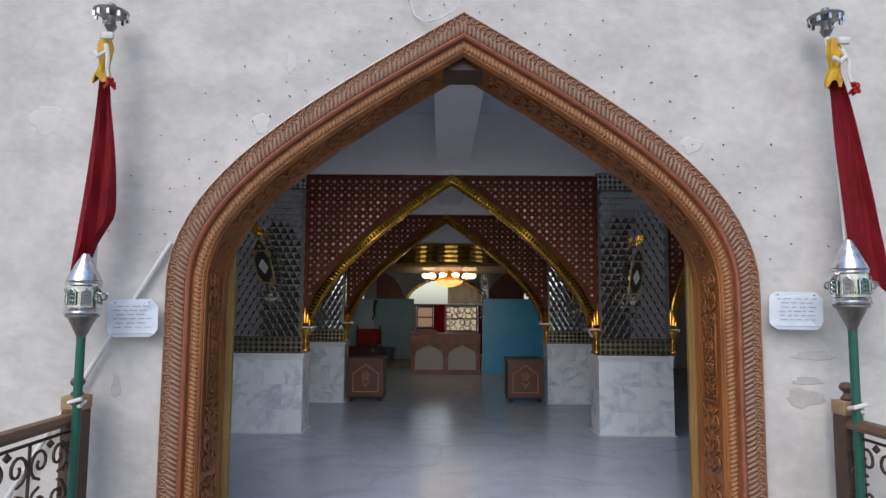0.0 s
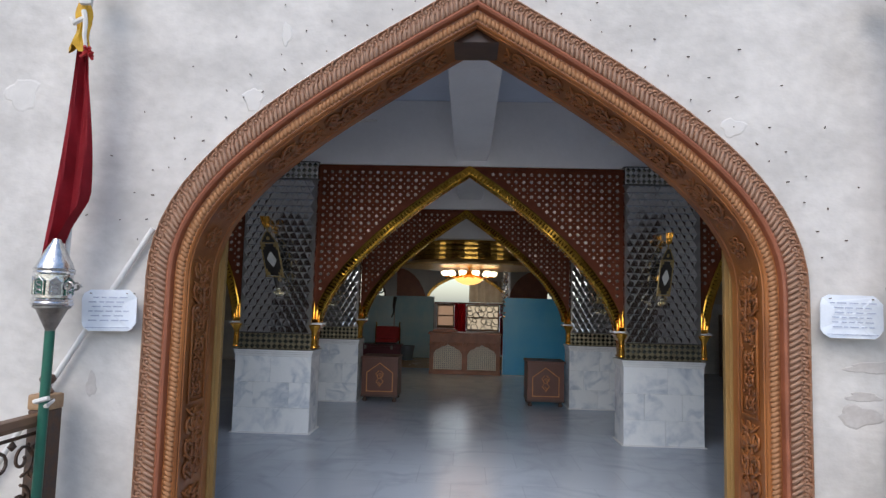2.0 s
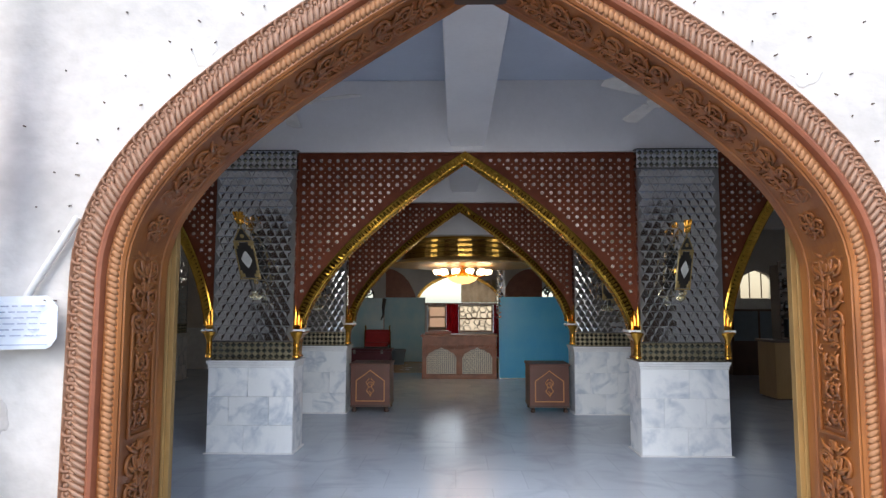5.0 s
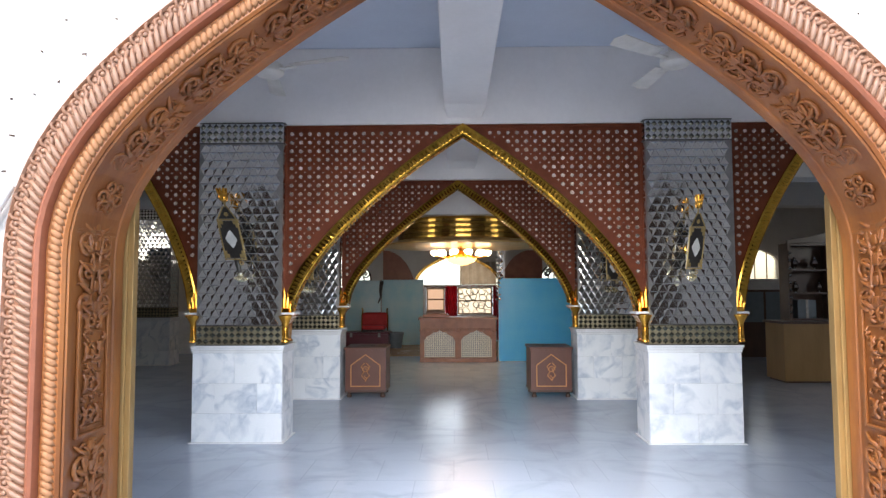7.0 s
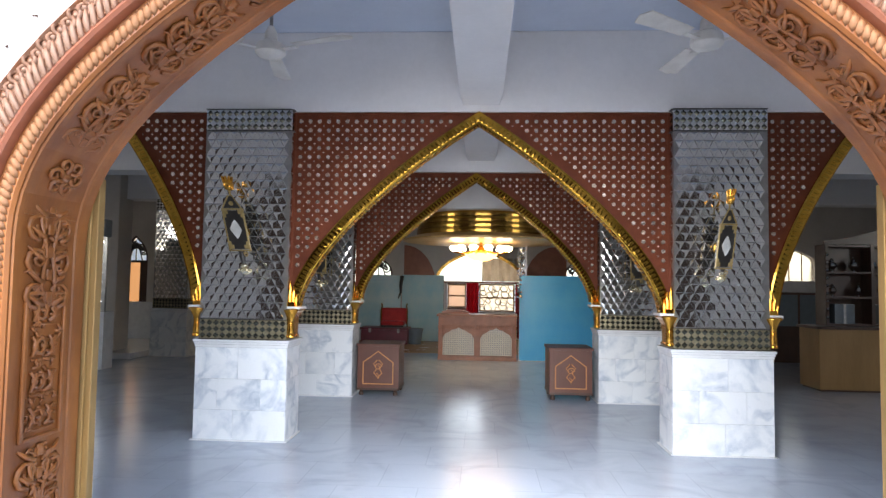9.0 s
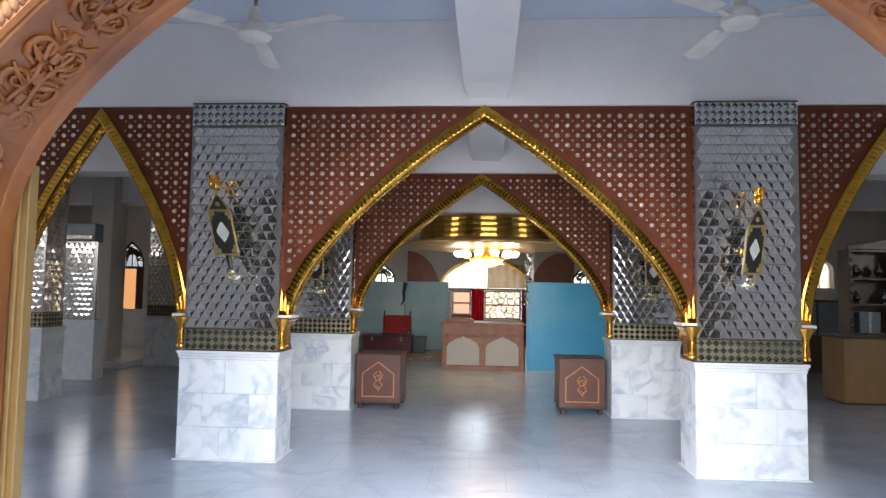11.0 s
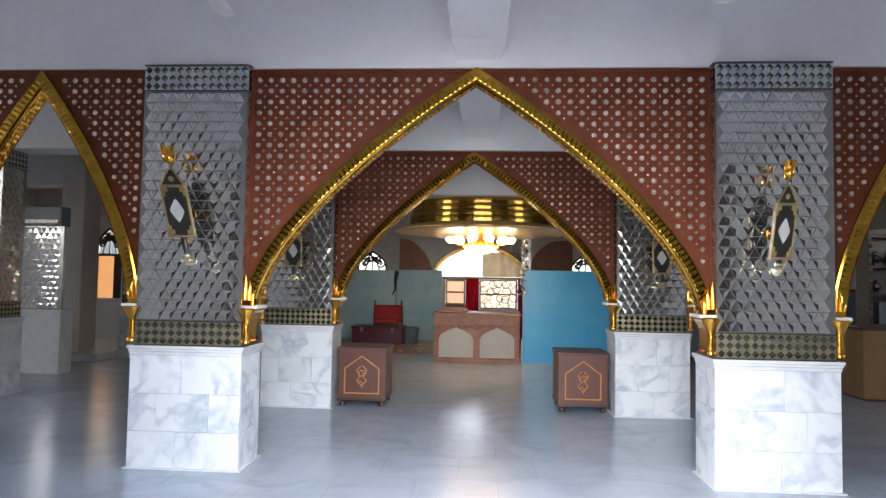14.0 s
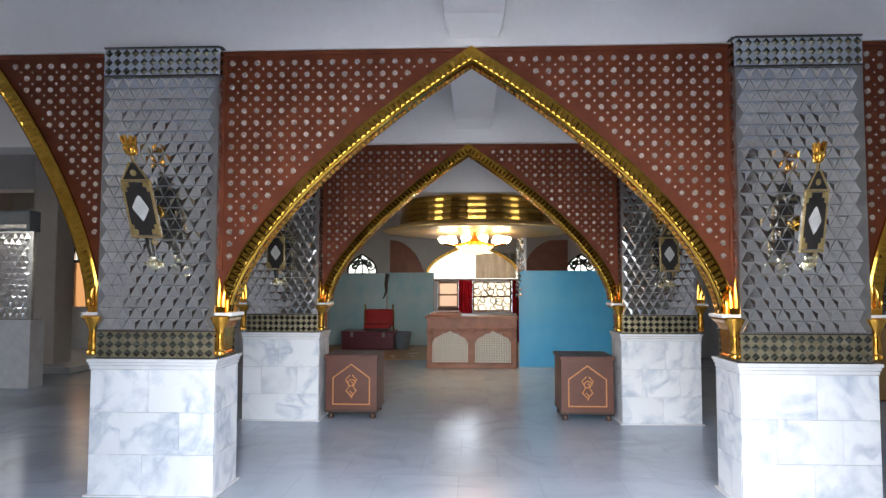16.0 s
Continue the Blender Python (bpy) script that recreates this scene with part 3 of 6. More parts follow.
def pillar(x0, x1, y0, depth, top, joints, single, caps, label):
    """A pillar: marble-tiled pedestal, mirror shaft with a band at head and foot, gold capitals at its sides."""
    root = thing("pillar", (x0 + x1) / 2, y0 + depth / 2, 0, label, "pillar", "pillars of the hall", "structure")
    back = Matrix.Translation((-(x0 + x1) / 2, -(y0 + depth / 2), 0))
    y1 = y0 + depth

    def add(name, bm, mat, tag=""):
        bm.transform(back)
        ob = part(name, bm, mat, root, tag)
        return ob

    w = x1 - x0
    pedestal = 0.94
    add("pedestal_core", boxed(x0 + 0.012, x1 - 0.012, y0 + 0.012, y1 - 0.012, 0, pedestal - 0.07), MARBLE_PLAIN)
    rows = ((0.012, 0.285), (0.288, 0.572), (0.575, 0.865))
    for (z0, z1), cuts in zip(rows, joints):
        edges = [0.0, *cuts, 1.0]
        for a, b in zip(edges, edges[1:]):
            add("marble_tile", boxed(x0 + w * a + 0.0012, x0 + w * b - 0.0012, y0, y0 + 0.02, z0, z1, bevel=0.0015), MARBLE)
        for xs in ((x0, x0 + 0.011), (x1 - 0.011, x1)):
            cut = 0.45 if len(cuts) == 1 else 0.68
            for a, b in ((0, cut), (cut, 1)):
                add("marble_tile", boxed(xs[0], xs[1], y0 + 0.021 + (depth - 0.021) * a, y0 + 0.02 + (depth - 0.021) * b, z0, z1), MARBLE)
    for z0, z1, out in ((0.0, 0.012, 0.022), (0.868, 0.893, 0.006), (0.895, 0.915, 0.013), (0.917, pedestal, 0.022)):
        add("pedestal_trim", boxed(x0 - out, x1 + out, y0 - out, y1 + out, z0, z1, bevel=0.004), MARBLE_PLAIN, "white marble moulding")
    s = 0.022
    add("shaft", boxed(x0 + s, x1 - s, y0 + s, y1 - s, pedestal, top), GROUT, "mirror-clad shaft")
    faces = [(back @ pose(x0 + s, y0 + s, 0), w - 2 * s, single)]
    if x0 < 0:
        faces.append((back @ pose(x1 - s, y0 + s, 0, 0, 0, 90), depth - 2 * s, False))
    else:
        faces.append((back @ pose(x0 + s, y1 - s, 0, 0, 0, -90), depth - 2 * s, False))
    for m, width, one in faces:
        cols = max(round(width / 0.062), 3)
        diamond_field(root, m, width, pedestal, pedestal + 0.195, cols, 3, DARK_TILE, GOLD_BED, "foot_band")
        diamond_field(root, m, width, top - 0.212, top, cols, 3, DARK_TILE, MIRROR, "head_band")
        mirror_field(root, m, width, pedestal + 0.2, top - 0.216, one)
    for side in caps:
        x = (x1 - s if side > 0 else x0 + s) - (x0 + x1) / 2
        capital(root, x, s - depth / 2 + 0.05, s - depth / 2 + 0.24, 0.965, 1.30, side)
    return root


J_L = ((0.43,), (0.25, 0.72), (0.47,))
J_R = ((0.52,), (0.26, 0.73), (0.55,))
TEXT = "marble-footed pillar clad in silver mirror mosaic"
pillar(-2.545, -1.665, 7.79, 0.43, 3.145, J_L, True, (1, -1), TEXT)
pillar(1.868, 2.755, 7.77, 0.43, 3.145, J_R, True, (-1, 1), TEXT)
pillar(-5.17, -4.29, 7.79, 0.43, 3.145, J_L, False, (1,), TEXT)
pillar(4.50, 5.38, 7.77, 0.43, 3.145, J_R, False, (-1,), TEXT)
pillar(-2.37, -1.545, 10.28, 0.48, 2.995, J_L, False, (1, -1), TEXT)
pillar(1.662, 2.48, 10.28, 0.48, 2.995, J_R, False, (-1, 1), TEXT)
pillar(-6.25, -5.61, 10.30, 0.45, 2.995, J_L, False, (), TEXT)
pillar(-6.35, -5.62, 14.2, 0.45, 3.1, J_L, False, (), TEXT)


# ---- spandrels and gold arch bands ----
def disc_mesh(name, r, deep):
    bm = bmesh.new()
    n = 10
    ring = [bm.verts.new((r * math.cos(2 * math.pi * i / n), 0, r * math.sin(2 * math.pi * i / n))) for i in range(n)]
    inner = [bm.verts.new((r * 0.8 * math.cos(2 * math.pi * i / n), -deep, r * 0.8 * math.sin(2 * math.pi * i / n))) for i in range(n)]
    for i in range(n):
        bm.faces.new((ring[i], ring[(i + 1) % n], inner[(i + 1) % n], inner[i]))
    bm.faces.new(inner)
    return mesh_of(name, bm, DOT)


DISC, DISC_SMALL = disc_mesh("disc", 0.0225, 0.006), disc_mesh("small_disc", 0.0115, 0.005)


def height_at(pts, x):
    for a, b in zip(pts, pts[1:]):
        if a.x != b.x and min(a.x, b.x) <= x <= max(a.x, b.x):
            return a.y + (b.y - a.y) * (x - a.x) / (b.x - a.x)
    return pts[0].y


def spandrel(pts, top, y0, y1, singles, label, pitch=0.0905):
    """A lattice panel over an arch: an oxblood board with pale discs, a gold band and a gold-mosaic soffit."""
    x0, x1, foot = pts[0].x, pts[-1].x, pts[0].y
    root = thing("arch_screen", (x0 + x1) / 2, y0, 0, label, "arch screen", "arched lattice screens", "structure")
    back = Matrix.Translation((-(x0 + x1) / 2, -y0, 0))
    bm = slab_with_hole(pts, x0 - 0.012, x1 + 0.012, foot, top, y0, y1)
    bm.transform(back)
    part("lattice_board", bm, PANEL, root)
    bm = bmesh.new()
    box(bm, x0, x1, y0 - 0.012, y0, top - 0.03, top, bevel=0.003)
    for x in (x0, x1 - 0.022):
        box(bm, x, x + 0.022, y0 - 0.012, y0, foot + 0.3, top - 0.03, bevel=0.003)
    bm.transform(back)
    part("frame", bm, PANEL, root)
    joined = bmesh.new()
    nx = int((x1 - x0 - 0.08) / pitch)
    start = (x0 + x1) / 2 - nx * pitch / 2
    out = offset(pts, 0.05)
    rows = int((top - foot) / (pitch * 0.96))
    for r in range(rows):
        z = top - 0.085 - r * pitch * 0.96
        for k in range(nx + 1):
            for big in (True, False):
                x = start + (k + (0 if big else 0.5)) * pitch
                zz = z if big else z - pitch * 0.48
                if x > x1 - 0.05 or zz < height_at(out, x) + 0.02 or zz < foot + 0.2:
                    continue
                m = back @ Matrix.Translation((x, y0 - 0.001, zz))
                if singles and big:
                    piece("disc", DISC, m, root)
                else:
                    n = 8
                    rad = 0.0225 if big else 0.0125
                    o = m.translation
                    star = [1.0 if big or i % 2 == 0 else 0.58 for i in range(n)]
                    ring = [joined.verts.new((o.x + star[i] * rad * math.cos(2 * math.pi * i / n), o.y, o.z + star[i] * rad * math.sin(2 * math.pi * i / n))) for i in range(n)]
                    mid = [joined.verts.new((o.x + 0.8 * star[i] * rad * math.cos(2 * math.pi * i / n), o.y - 0.006, o.z + 0.8 * star[i] * rad * math.sin(2 * math.pi * i / n))) for i in range(n)]
                    for i in range(n):
                        joined.faces.new((ring[i], ring[(i + 1) % n], mid[(i + 1) % n], mid[i]))
                    joined.faces.new(mid)
    tagged(part("discs", joined, DOT, root), "small pale lattice discs", kind="stuff")
    # gold band: a raised frame with studs along it
    bm = moulding(pts, ((0.012, y0), (0.012, y0 - 0.022), (-0.002, y0 - 0.03), (-0.078, y0 - 0.03), (-0.09, y0 - 0.022), (-0.09, y1 - 0.02), (-0.075, y1 - 0.02), (-0.0, y1 - 0.02)))
    bm.transform(back)
    band = part("gold_band", bm, BAND_GOLD, root, "polished gold arch band")
    verts, faces = [], []
    rnd = random.Random(5)
    for x, z, a in resample(offset(pts, -0.04), 0.044):
        m = back @ Matrix.Translation((x, y0 - 0.031, z)) @ Matrix.Rotation(-a, 4, "Y") @ pose(0, 0, 0, rnd.uniform(-2, 2), 0, rnd.uniform(-2, 2))
        n = len(verts)
        verts += [m @ Vector(p) for p in ((-0.020, 0, -0.03), (0.020, 0, -0.03), (0.012, 0, 0.03), (-0.012, 0, 0.03), (0, -0.0035, 0.012), (0, -0.003, -0.02))]
        faces += [[n + i for i in f] for f in ((0, 1, 5), (1, 2, 4, 5), (2, 3, 4), (3, 0, 5, 4))]
    me = bpy.data.meshes.new("gold_studs")
    me.from_pydata(verts, [], faces)
    me.materials.append(BAND_GOLD)
    studs = new("gold_studs", me)
    studs.parent = band
    tagged(studs, "small pressed gold tiles", kind="stuff")
    # mosaic on the soffit
    verts, faces = [], []
    inner = offset(pts, -0.092)
    for x, z, a in resample(inner, 0.042):
        for k in range(4):
            y = y0 + 0.01 + (y1 - y0 - 0.05) * (k + 0.5) / 4
            m = back @ Matrix.Translation((x, y, z)) @ Matrix.Rotation(-a, 4, "Y") @ pose(0, 0, 0, rnd.uniform(-10, 10), rnd.uniform(-10, 10), 0)
            d = (y1 - y0 - 0.05) / 8 * 0.92
            n = len(verts)
            verts += [m @ Vector(p) for p in ((-0.019, -d, 0), (0.019, -d, 0), (0.019, d, 0), (-0.019, d, 0), (0, 0, -0.006))]
            faces += [[n + i for i in f] for f in ((0, 1, 4), (1, 2, 4), (2, 3, 4), (3, 0, 4))]
    me = bpy.data.meshes.new("soffit_mosaic")
    me.from_pydata(verts, [], faces)
    me.materials.append(GOLD)
    so = new("soffit_mosaic", me)
    so.parent = root
    tagged(so, "gold mosaic under the arch", kind="stuff")
    return root


spandrel(ARCH_1, 3.13, 7.885, 8.02, True, "oxblood lattice screen with pale discs over a gold arch")
spandrel(ARCH_2, 2.995, 10.42, 10.55, False, "oxblood lattice screen with pale discs over a gold arch")
spandrel(SIDE_L, 3.13, 7.885, 8.02, False, "narrow oxblood lattice screen over a gold side arch")
spandrel(SIDE_R, 3.13, 7.885, 8.02, False, "narrow oxblood lattice screen over a gold side arch")


# ---- carved gateway ----
gate = thing("gateway_frame", C, 3.88, 0, "carved orange-brown wooden frame lining a pointed gateway", "gateway frame")
BACK_G = Matrix.Translation((-C, -3.88, 0))


def gate_part(name, bm, mat, label="", smooth=False, under=None):
    bm.transform(BACK_G)
    return part(name, bm, mat, under or gate, label, smooth)


outer_band = gate_part("outer_band", moulding(GATE, ((0.050, 3.879), (0.050, 3.845), (0.062, 3.832), (0.150, 3.842), (0.162, 3.85), (0.165, 3.879))), WOOD_DUSTY, "dusty carved outer band with interlaced leaves")
gate_part("bead", moulding(GATE, ((0.018, 3.876), (0.016, 3.845), (0.024, 3.822), (0.036, 3.815), (0.048, 3.822), (0.055, 3.84), (0.056, 3.876))), WOOD_RED, "smooth red-brown round moulding", True)
gate_part("rope_bed", moulding(GATE, ((-0.055, 3.878), (-0.055, 3.86), (-0.045, 3.85), (0.015, 3.85), (0.019, 3.875))), WOOD)
gate_part("outer_lip", moulding(GATE, ((0.154, 3.879), (0.154, 3.836), (0.160, 3.828), (0.167, 3.834), (0.170, 3.879))), WOOD_DUSTY, "thin dusty outer lip")
lining = gate_part("lining", moulding(GATE, ((-0.001, 3.868), (-0.055, 3.866), (-0.055, 4.255), (-0.001, 4.255))), WOOD, "varnished wooden lining of the opening")
gate_part("lining_edge", moulding(GATE, ((-0.056, 4.19), (-0.061, 4.195), (-0.063, 4.21), (-0.063, 4.256), (-0.055, 4.258))), WOOD, "plain raised inner edge")
gate_part("lining_lip", moulding(GATE, ((-0.056, 3.8665), (-0.063, 3.87), (-0.063, 3.895), (-0.056, 3.90))), WOOD)

# rope: slanted beads, each one turned
bm = bmesh.new()
bmesh.ops.create_icosphere(bm, subdivisions=1, radius=1.0)
bm.transform(Matrix.Rotation(radians(32), 4, "Y") @ Matrix.Diagonal((0.017, 0.013, 0.032, 1)))
BEAD = mesh_of("rope_bead", bm, ROPE_WOOD, True)
rope_line = resample(offset(GATE, -0.016), 0.026)
for x, z, a in rope_line:
    piece("rope_bead", BEAD, BACK_G @ Matrix.Translation((x, 3.850, z)) @ Matrix.Rotation(-a, 4, "Y") @ Matrix.Diagonal((1 if x < C else -1, 1, 1, 1)), gate)

# slanted blades on the inner half of the band, a chain of rings on the outer half
bm = bmesh.new()
tube(bm, [(-0.026, 0.002, -0.030), (-0.010, -0.009, -0.014), (0.008, -0.011, 0.006), (0.024, 0.0, 0.028)], 0.0090, 6, lambda g: 0.55 + 0.6 * math.sin(math.pi * min(g * 0.85 + 0.15, 1)))
LEAF = mesh_of("carved_blade", bm, WOOD_DUSTY, True)
bm = bmesh.new()
tube(bm, [(0.020 * math.cos(q), -0.003 + 0.006 * math.sin(2 * q), 0.024 * math.sin(q)) for q in [2 * math.pi * i / 9 for i in range(10)]], 0.0078, 5)
RING = mesh_of("carved_ring", bm, WOOD_DUSTY, True)
bm = bmesh.new()
bmesh.ops.create_icosphere(bm, subdivisions=1, radius=1.0)
bm.transform(Matrix.Diagonal((0.012, 0.014, 0.013, 1)))
KNOT = mesh_of("carved_knot", bm, WOOD_DUSTY, True)
for x, z, a in resample(offset(GATE, 0.085), 0.030):
    flip = Matrix.Diagonal((1 if x < C else -1, 1, 1, 1))
    piece("carved_blade", LEAF, BACK_G @ Matrix.Translation((x, 3.838, z)) @ Matrix.Rotation(-a, 4, "Y") @ Matrix.Diagonal((0.95, 1.0, 1.35, 1)) @ flip, outer_band)
for k, (x, z, a) in enumerate(resample(offset(GATE, 0.130), 0.036)):
    up = Vector((-math.sin(a), 0, math.cos(a))) * (0.006 if k % 2 else -0.006)
    piece("carved_ring", RING, BACK_G @ Matrix.Translation(Vector((x, 3.842, z)) + up) @ Matrix.Rotation(-a, 4, "Y"), outer_band)
    piece("carved_knot", KNOT, BACK_G @ Matrix.Translation((x, 3.842, z)) @ Matrix.Rotation(-a, 4, "Y"), outer_band)


# reliefs on the lining: arabesque sprays, framed panels and rosettes
def spray(kind):
    """A carved ornament in the x-z plane, z along the jamb, facing -y."""
    bm = bmesh.new()
    if kind == "spray":
        for s in (-1, 1):
            for k in range(3):
                zc = -0.13 + 0.12 * k
                pts = spiral(s * 0.045, zc, 0.052, 0.010, radians(-90 if s > 0 else -90), 1.3 * s, 12)
                tube(bm, [(p[0], -0.006, p[2]) for p in pts], 0.0085, 5, lambda f: 1.15 - 0.6 * f)
            tube(bm, [(0, -0.004, -0.2), (s * 0.03, -0.008, -0.1), (s * 0.012, -0.009, 0.02), (s * 0.04, -0.007, 0.13), (0, -0.004, 0.2)], 0.0075, 5)
            for k in range(5):
                zc = -0.17 + 0.08 * k
                tube(bm, [(s * 0.02, -0.004, zc), (s * 0.06, -0.011, zc + 0.02), (s * 0.085, -0.004, zc + 0.045)], 0.011, 5, lambda f: 1.15 - 0.75 * f)
        for k in range(5):
            box(bm, -0.012, 0.012, -0.014, 0, -0.16 + 0.08 * k, -0.12 + 0.08 * k, bevel=0.004)
        r = random.Random(31)
        for k in range(46):
            zc = r.uniform(-0.19, 0.19)
            xc = r.uniform(-0.085, 0.085) * (1 - 0.5 * abs(zc) / 0.19)
            q, b = r.uniform(0, 6.28), r.uniform(0.012, 0.022)
            tube(bm, [(xc, -0.002, zc), (xc + b * math.cos(q), -0.009, zc + b * math.sin(q)), (xc + 1.7 * b * math.cos(q + 0.7), -0.003, zc + 1.7 * b * math.sin(q + 0.7))], 0.0068, 5, lambda f: 1.15 - 0.6 * f)
    elif kind == "rosette":
        for k in range(6):
            a = k * math.pi / 3
            pts = spiral(0.048 * math.cos(a), 0.048 * math.sin(a), 0.030, 0.006, a + math.pi, 1.2, 9)
            tube(bm, [(p[0], -0.007, p[2]) for p in pts], 0.008, 5, lambda f: 1.15 - 0.5 * f)
        lathe(bm, ((0.024, 0), (0.02, 0.012), (0.006, 0.016)), 8, Matrix.Rotation(radians(90), 4, "X"))
    else:
        for x0, x1, z0, z1 in ((-0.088, -0.074, -0.26, 0.26), (0.074, 0.088, -0.26, 0.26), (-0.074, 0.074, 0.246, 0.26), (-0.074, 0.074, -0.26, -0.246)):
            box(bm, x0, x1, -0.012, 0, z0, z1, bevel=0.003)
        for k in range(4):
            zc = -0.185 + 0.123 * k
            box(bm, -0.05, 0.05, -0.007, 0, zc - 0.046, zc - 0.038, bevel=0.002)
            pts = spiral(-0.018, zc, 0.034, 0.008, 0.5 * k, 1.1, 9)
            tube(bm, [(p[0], -0.007, p[2]) for p in pts], 0.008, 5)
            for q in range(3):
                tube(bm, [(-0.05 + 0.035 * q, -0.005, zc + 0.04), (-0.035 + 0.035 * q, -0.01, zc + 0.012), (-0.05 + 0.04 * q, -0.005, zc - 0.03)], 0.0065, 5)
            tube(bm, [(0.012, -0.006, zc - 0.03), (0.045, -0.008, zc - 0.01), (0.02, -0.008, zc + 0.012), (0.05, -0.005, zc + 0.035)], 0.0075, 5)
        r = random.Random(47)
        for k in range(54):
            xc, zc = r.uniform(-0.062, 0.062), r.uniform(-0.235, 0.235)
            q, b = r.uniform(0, 6.28), r.uniform(0.010, 0.02)
            tube(bm, [(xc, -0.002, zc), (xc + b * math.cos(q), -0.009, zc + b * math.sin(q)), (xc + 1.6 * b * math.cos(q + 0.8), -0.003, zc + 1.6 * b * math.sin(q + 0.8))], 0.006, 5, lambda f: 1.15 - 0.6 * f)
    return mesh_of("relief_" + kind, bm, WOOD, True)


SPRAY, ROSETTE, PANELLED = spray("spray"), spray("rosette"), spray("panel")
line = offset(GATE, -0.056)
place = resample(line, 0.02)
total = len(place)
y_mid = 4.045
for s in (0, 1):
    def at(i):
        x, z, a = place[i if s == 0 else total - 1 - i]
        return x, z, a if s == 0 else a + math.pi
    for step, me, name in ((13, SPRAY, "relief_spray"), (35, SPRAY, "relief_spray"), (59, PANELLED, "relief_panel"), (78, SPRAY, "relief_spray"), (93, ROSETTE, "relief_rosette"), (107, SPRAY, "relief_spray"), (128, SPRAY, "relief_spray"), (149, SPRAY, "relief_spray"), (170, SPRAY, "relief_spray"), (190, ROSETTE, "relief_rosette")):
        if step >= total // 2 - 3:
            continue
        x, z, a = at(step)
        # z of the ornament runs along the outline, its face looks into the opening
        along = Vector((math.cos(a), 0, math.sin(a)))
        inward = Vector((math.sin(a), 0, -math.cos(a))) * (1 if s == 0 else -1)
        side = Vector((0, 1, 0))
        m = Matrix((side, -inward, along)).transposed().to_4x4()
        m.translation = (x, y_mid, z)
        piece(name, me, BACK_G @ m @ Matrix.Scale(1.25, 4, (1, 0, 0)), lining)
for s in (-1, 1):
    # cross rails where the straight jamb meets the curve
    x = C + s * 1.545
    gate_part("jamb_rail", boxed(x - 0.012, x + 0.012, 3.90, 4.19, 1.705, 1.72, bevel=0.003), WOOD)
bm = bmesh.new()
vs = [bm.verts.new((C + x, y, z)) for y in (3.93, 4.2) for x, z in ((-0.135, 2.985), (0.135, 2.985), (0.0, 3.075))]
for q in ((0, 1, 2), (5, 4, 3), (0, 3, 4, 1), (1, 4, 5, 2), (2, 5, 3, 0)):
    bm.faces.new([vs[i] for i in q])
gate_part("apex_block", bm, DARK_WOOD, "dark ornament under the apex")

# brass edge posts of the folded doors
for s in (-1, 1):
    root = thing("door_edge_post", C + s * 1.533, 4.305, 0, "brass-clad edge of a folded-back door", "door post", "folded door edges")
    for name, x0, x1, y0, y1, z1, mat in (("edge", -0.032, 0.032, -0.03, 0.012, 1.80, POST_BRASS), ("bead", -0.010, 0.010, -0.042, -0.03, 1.76, POST_BRASS)):
        bm = boxed(x0, x1, y0, y1, 0, z1, bevel=0.004)
        for v in bm.verts:
            if v.co.z > 1.6:
                v.co.z += 0.07 * (v.co.x * -s) / 0.032 + 0.02
        part(name, bm, mat, root)

# the unseen leaves, folded flat against the inside of the front wall; they darken the mirrors' reflections
for s in (-1, 1):
    leaf_root = thing("gate_door_leaf", C + s * 1.62, 4.30, 0, "dark wooden gate leaf folded back against the wall", "gate door", "folded gate leaves")
    half = [p for p in GATE if p.x >= C - 1e-6]
    outline = [(s * (1.60 - (p.x - C)), p.y) for p in half]
    bm = bmesh.new()
    a = [bm.verts.new((px, 0.0, max(pz, 0.02))) for px, pz in outline + [(s * 1.60, 0.02)]]
    b = [bm.verts.new((v.co.x, 0.05, v.co.z)) for v in a]
    bm.faces.new(a)
    bm.faces.new(b[::-1])
    for i in range(len(a)):
        j = (i + 1) % len(a)
        bm.faces.new((a[i], b[i], b[j], a[j]))
    leaf_body = part("leaf", bm, DARK_WOOD, leaf_root)
    for z0, z1 in ((0.15, 0.75), (0.85, 1.55)):
        xs = sorted((s * 0.2, s * 1.4))
        part("panel", boxed(xs[0], xs[1], 0.05, 0.065, z0, z1, bevel=0.006), DARK_WOOD, leaf_body)

# nails round the arch, a loose cable and a paint-white rim above it
bm = bmesh.new()
rnd = random.Random(11)
for by, step in ((0.27, 0.14), (0.40, 0.19), (0.62, 0.33)):
    for x, z, a in resample(offset(GATE, by), step):
        if z < 1.75:
            continue
        x, z = x + rnd.uniform(-0.03, 0.03), z + rnd.uniform(-0.03, 0.03)
        d = Vector((rnd.uniform(-0.5, 0.5), -1, rnd.uniform(-0.9, 0.1))).normalized()
        tube(bm, [Vector((x, 3.882, z)), Vector((x, 3.882, z)) + d * rnd.uniform(0.010, 0.026)], 0.0035, 5)
tagged(part("wall_nails", bm, IRON), "rusty nails left in the plaster round the arch", "nails", kind="stuff")
bm = bmesh.new()
tube(bm, [(-0.22, 3.87, 3.42), (-0.19, 3.86, 3.31), (-0.12, 3.85, 3.26), (-0.03, 3.84, 3.275), (0.06, 3.84, 3.33), (0.10, 3.85, 3.40)], 0.0045, 6)
tagged(part("loose_cable", bm, WHITE_PAINT, smooth=True), "thin pale cable looped above the arch tip", "cable")
bm = bmesh.new()
pts = offset(GATE, 0.175)
tube(bm, [(p.x, 3.868 + rnd.uniform(-0.003, 0.003), p.y) for p in pts[1:19]], 0.0085, 5)
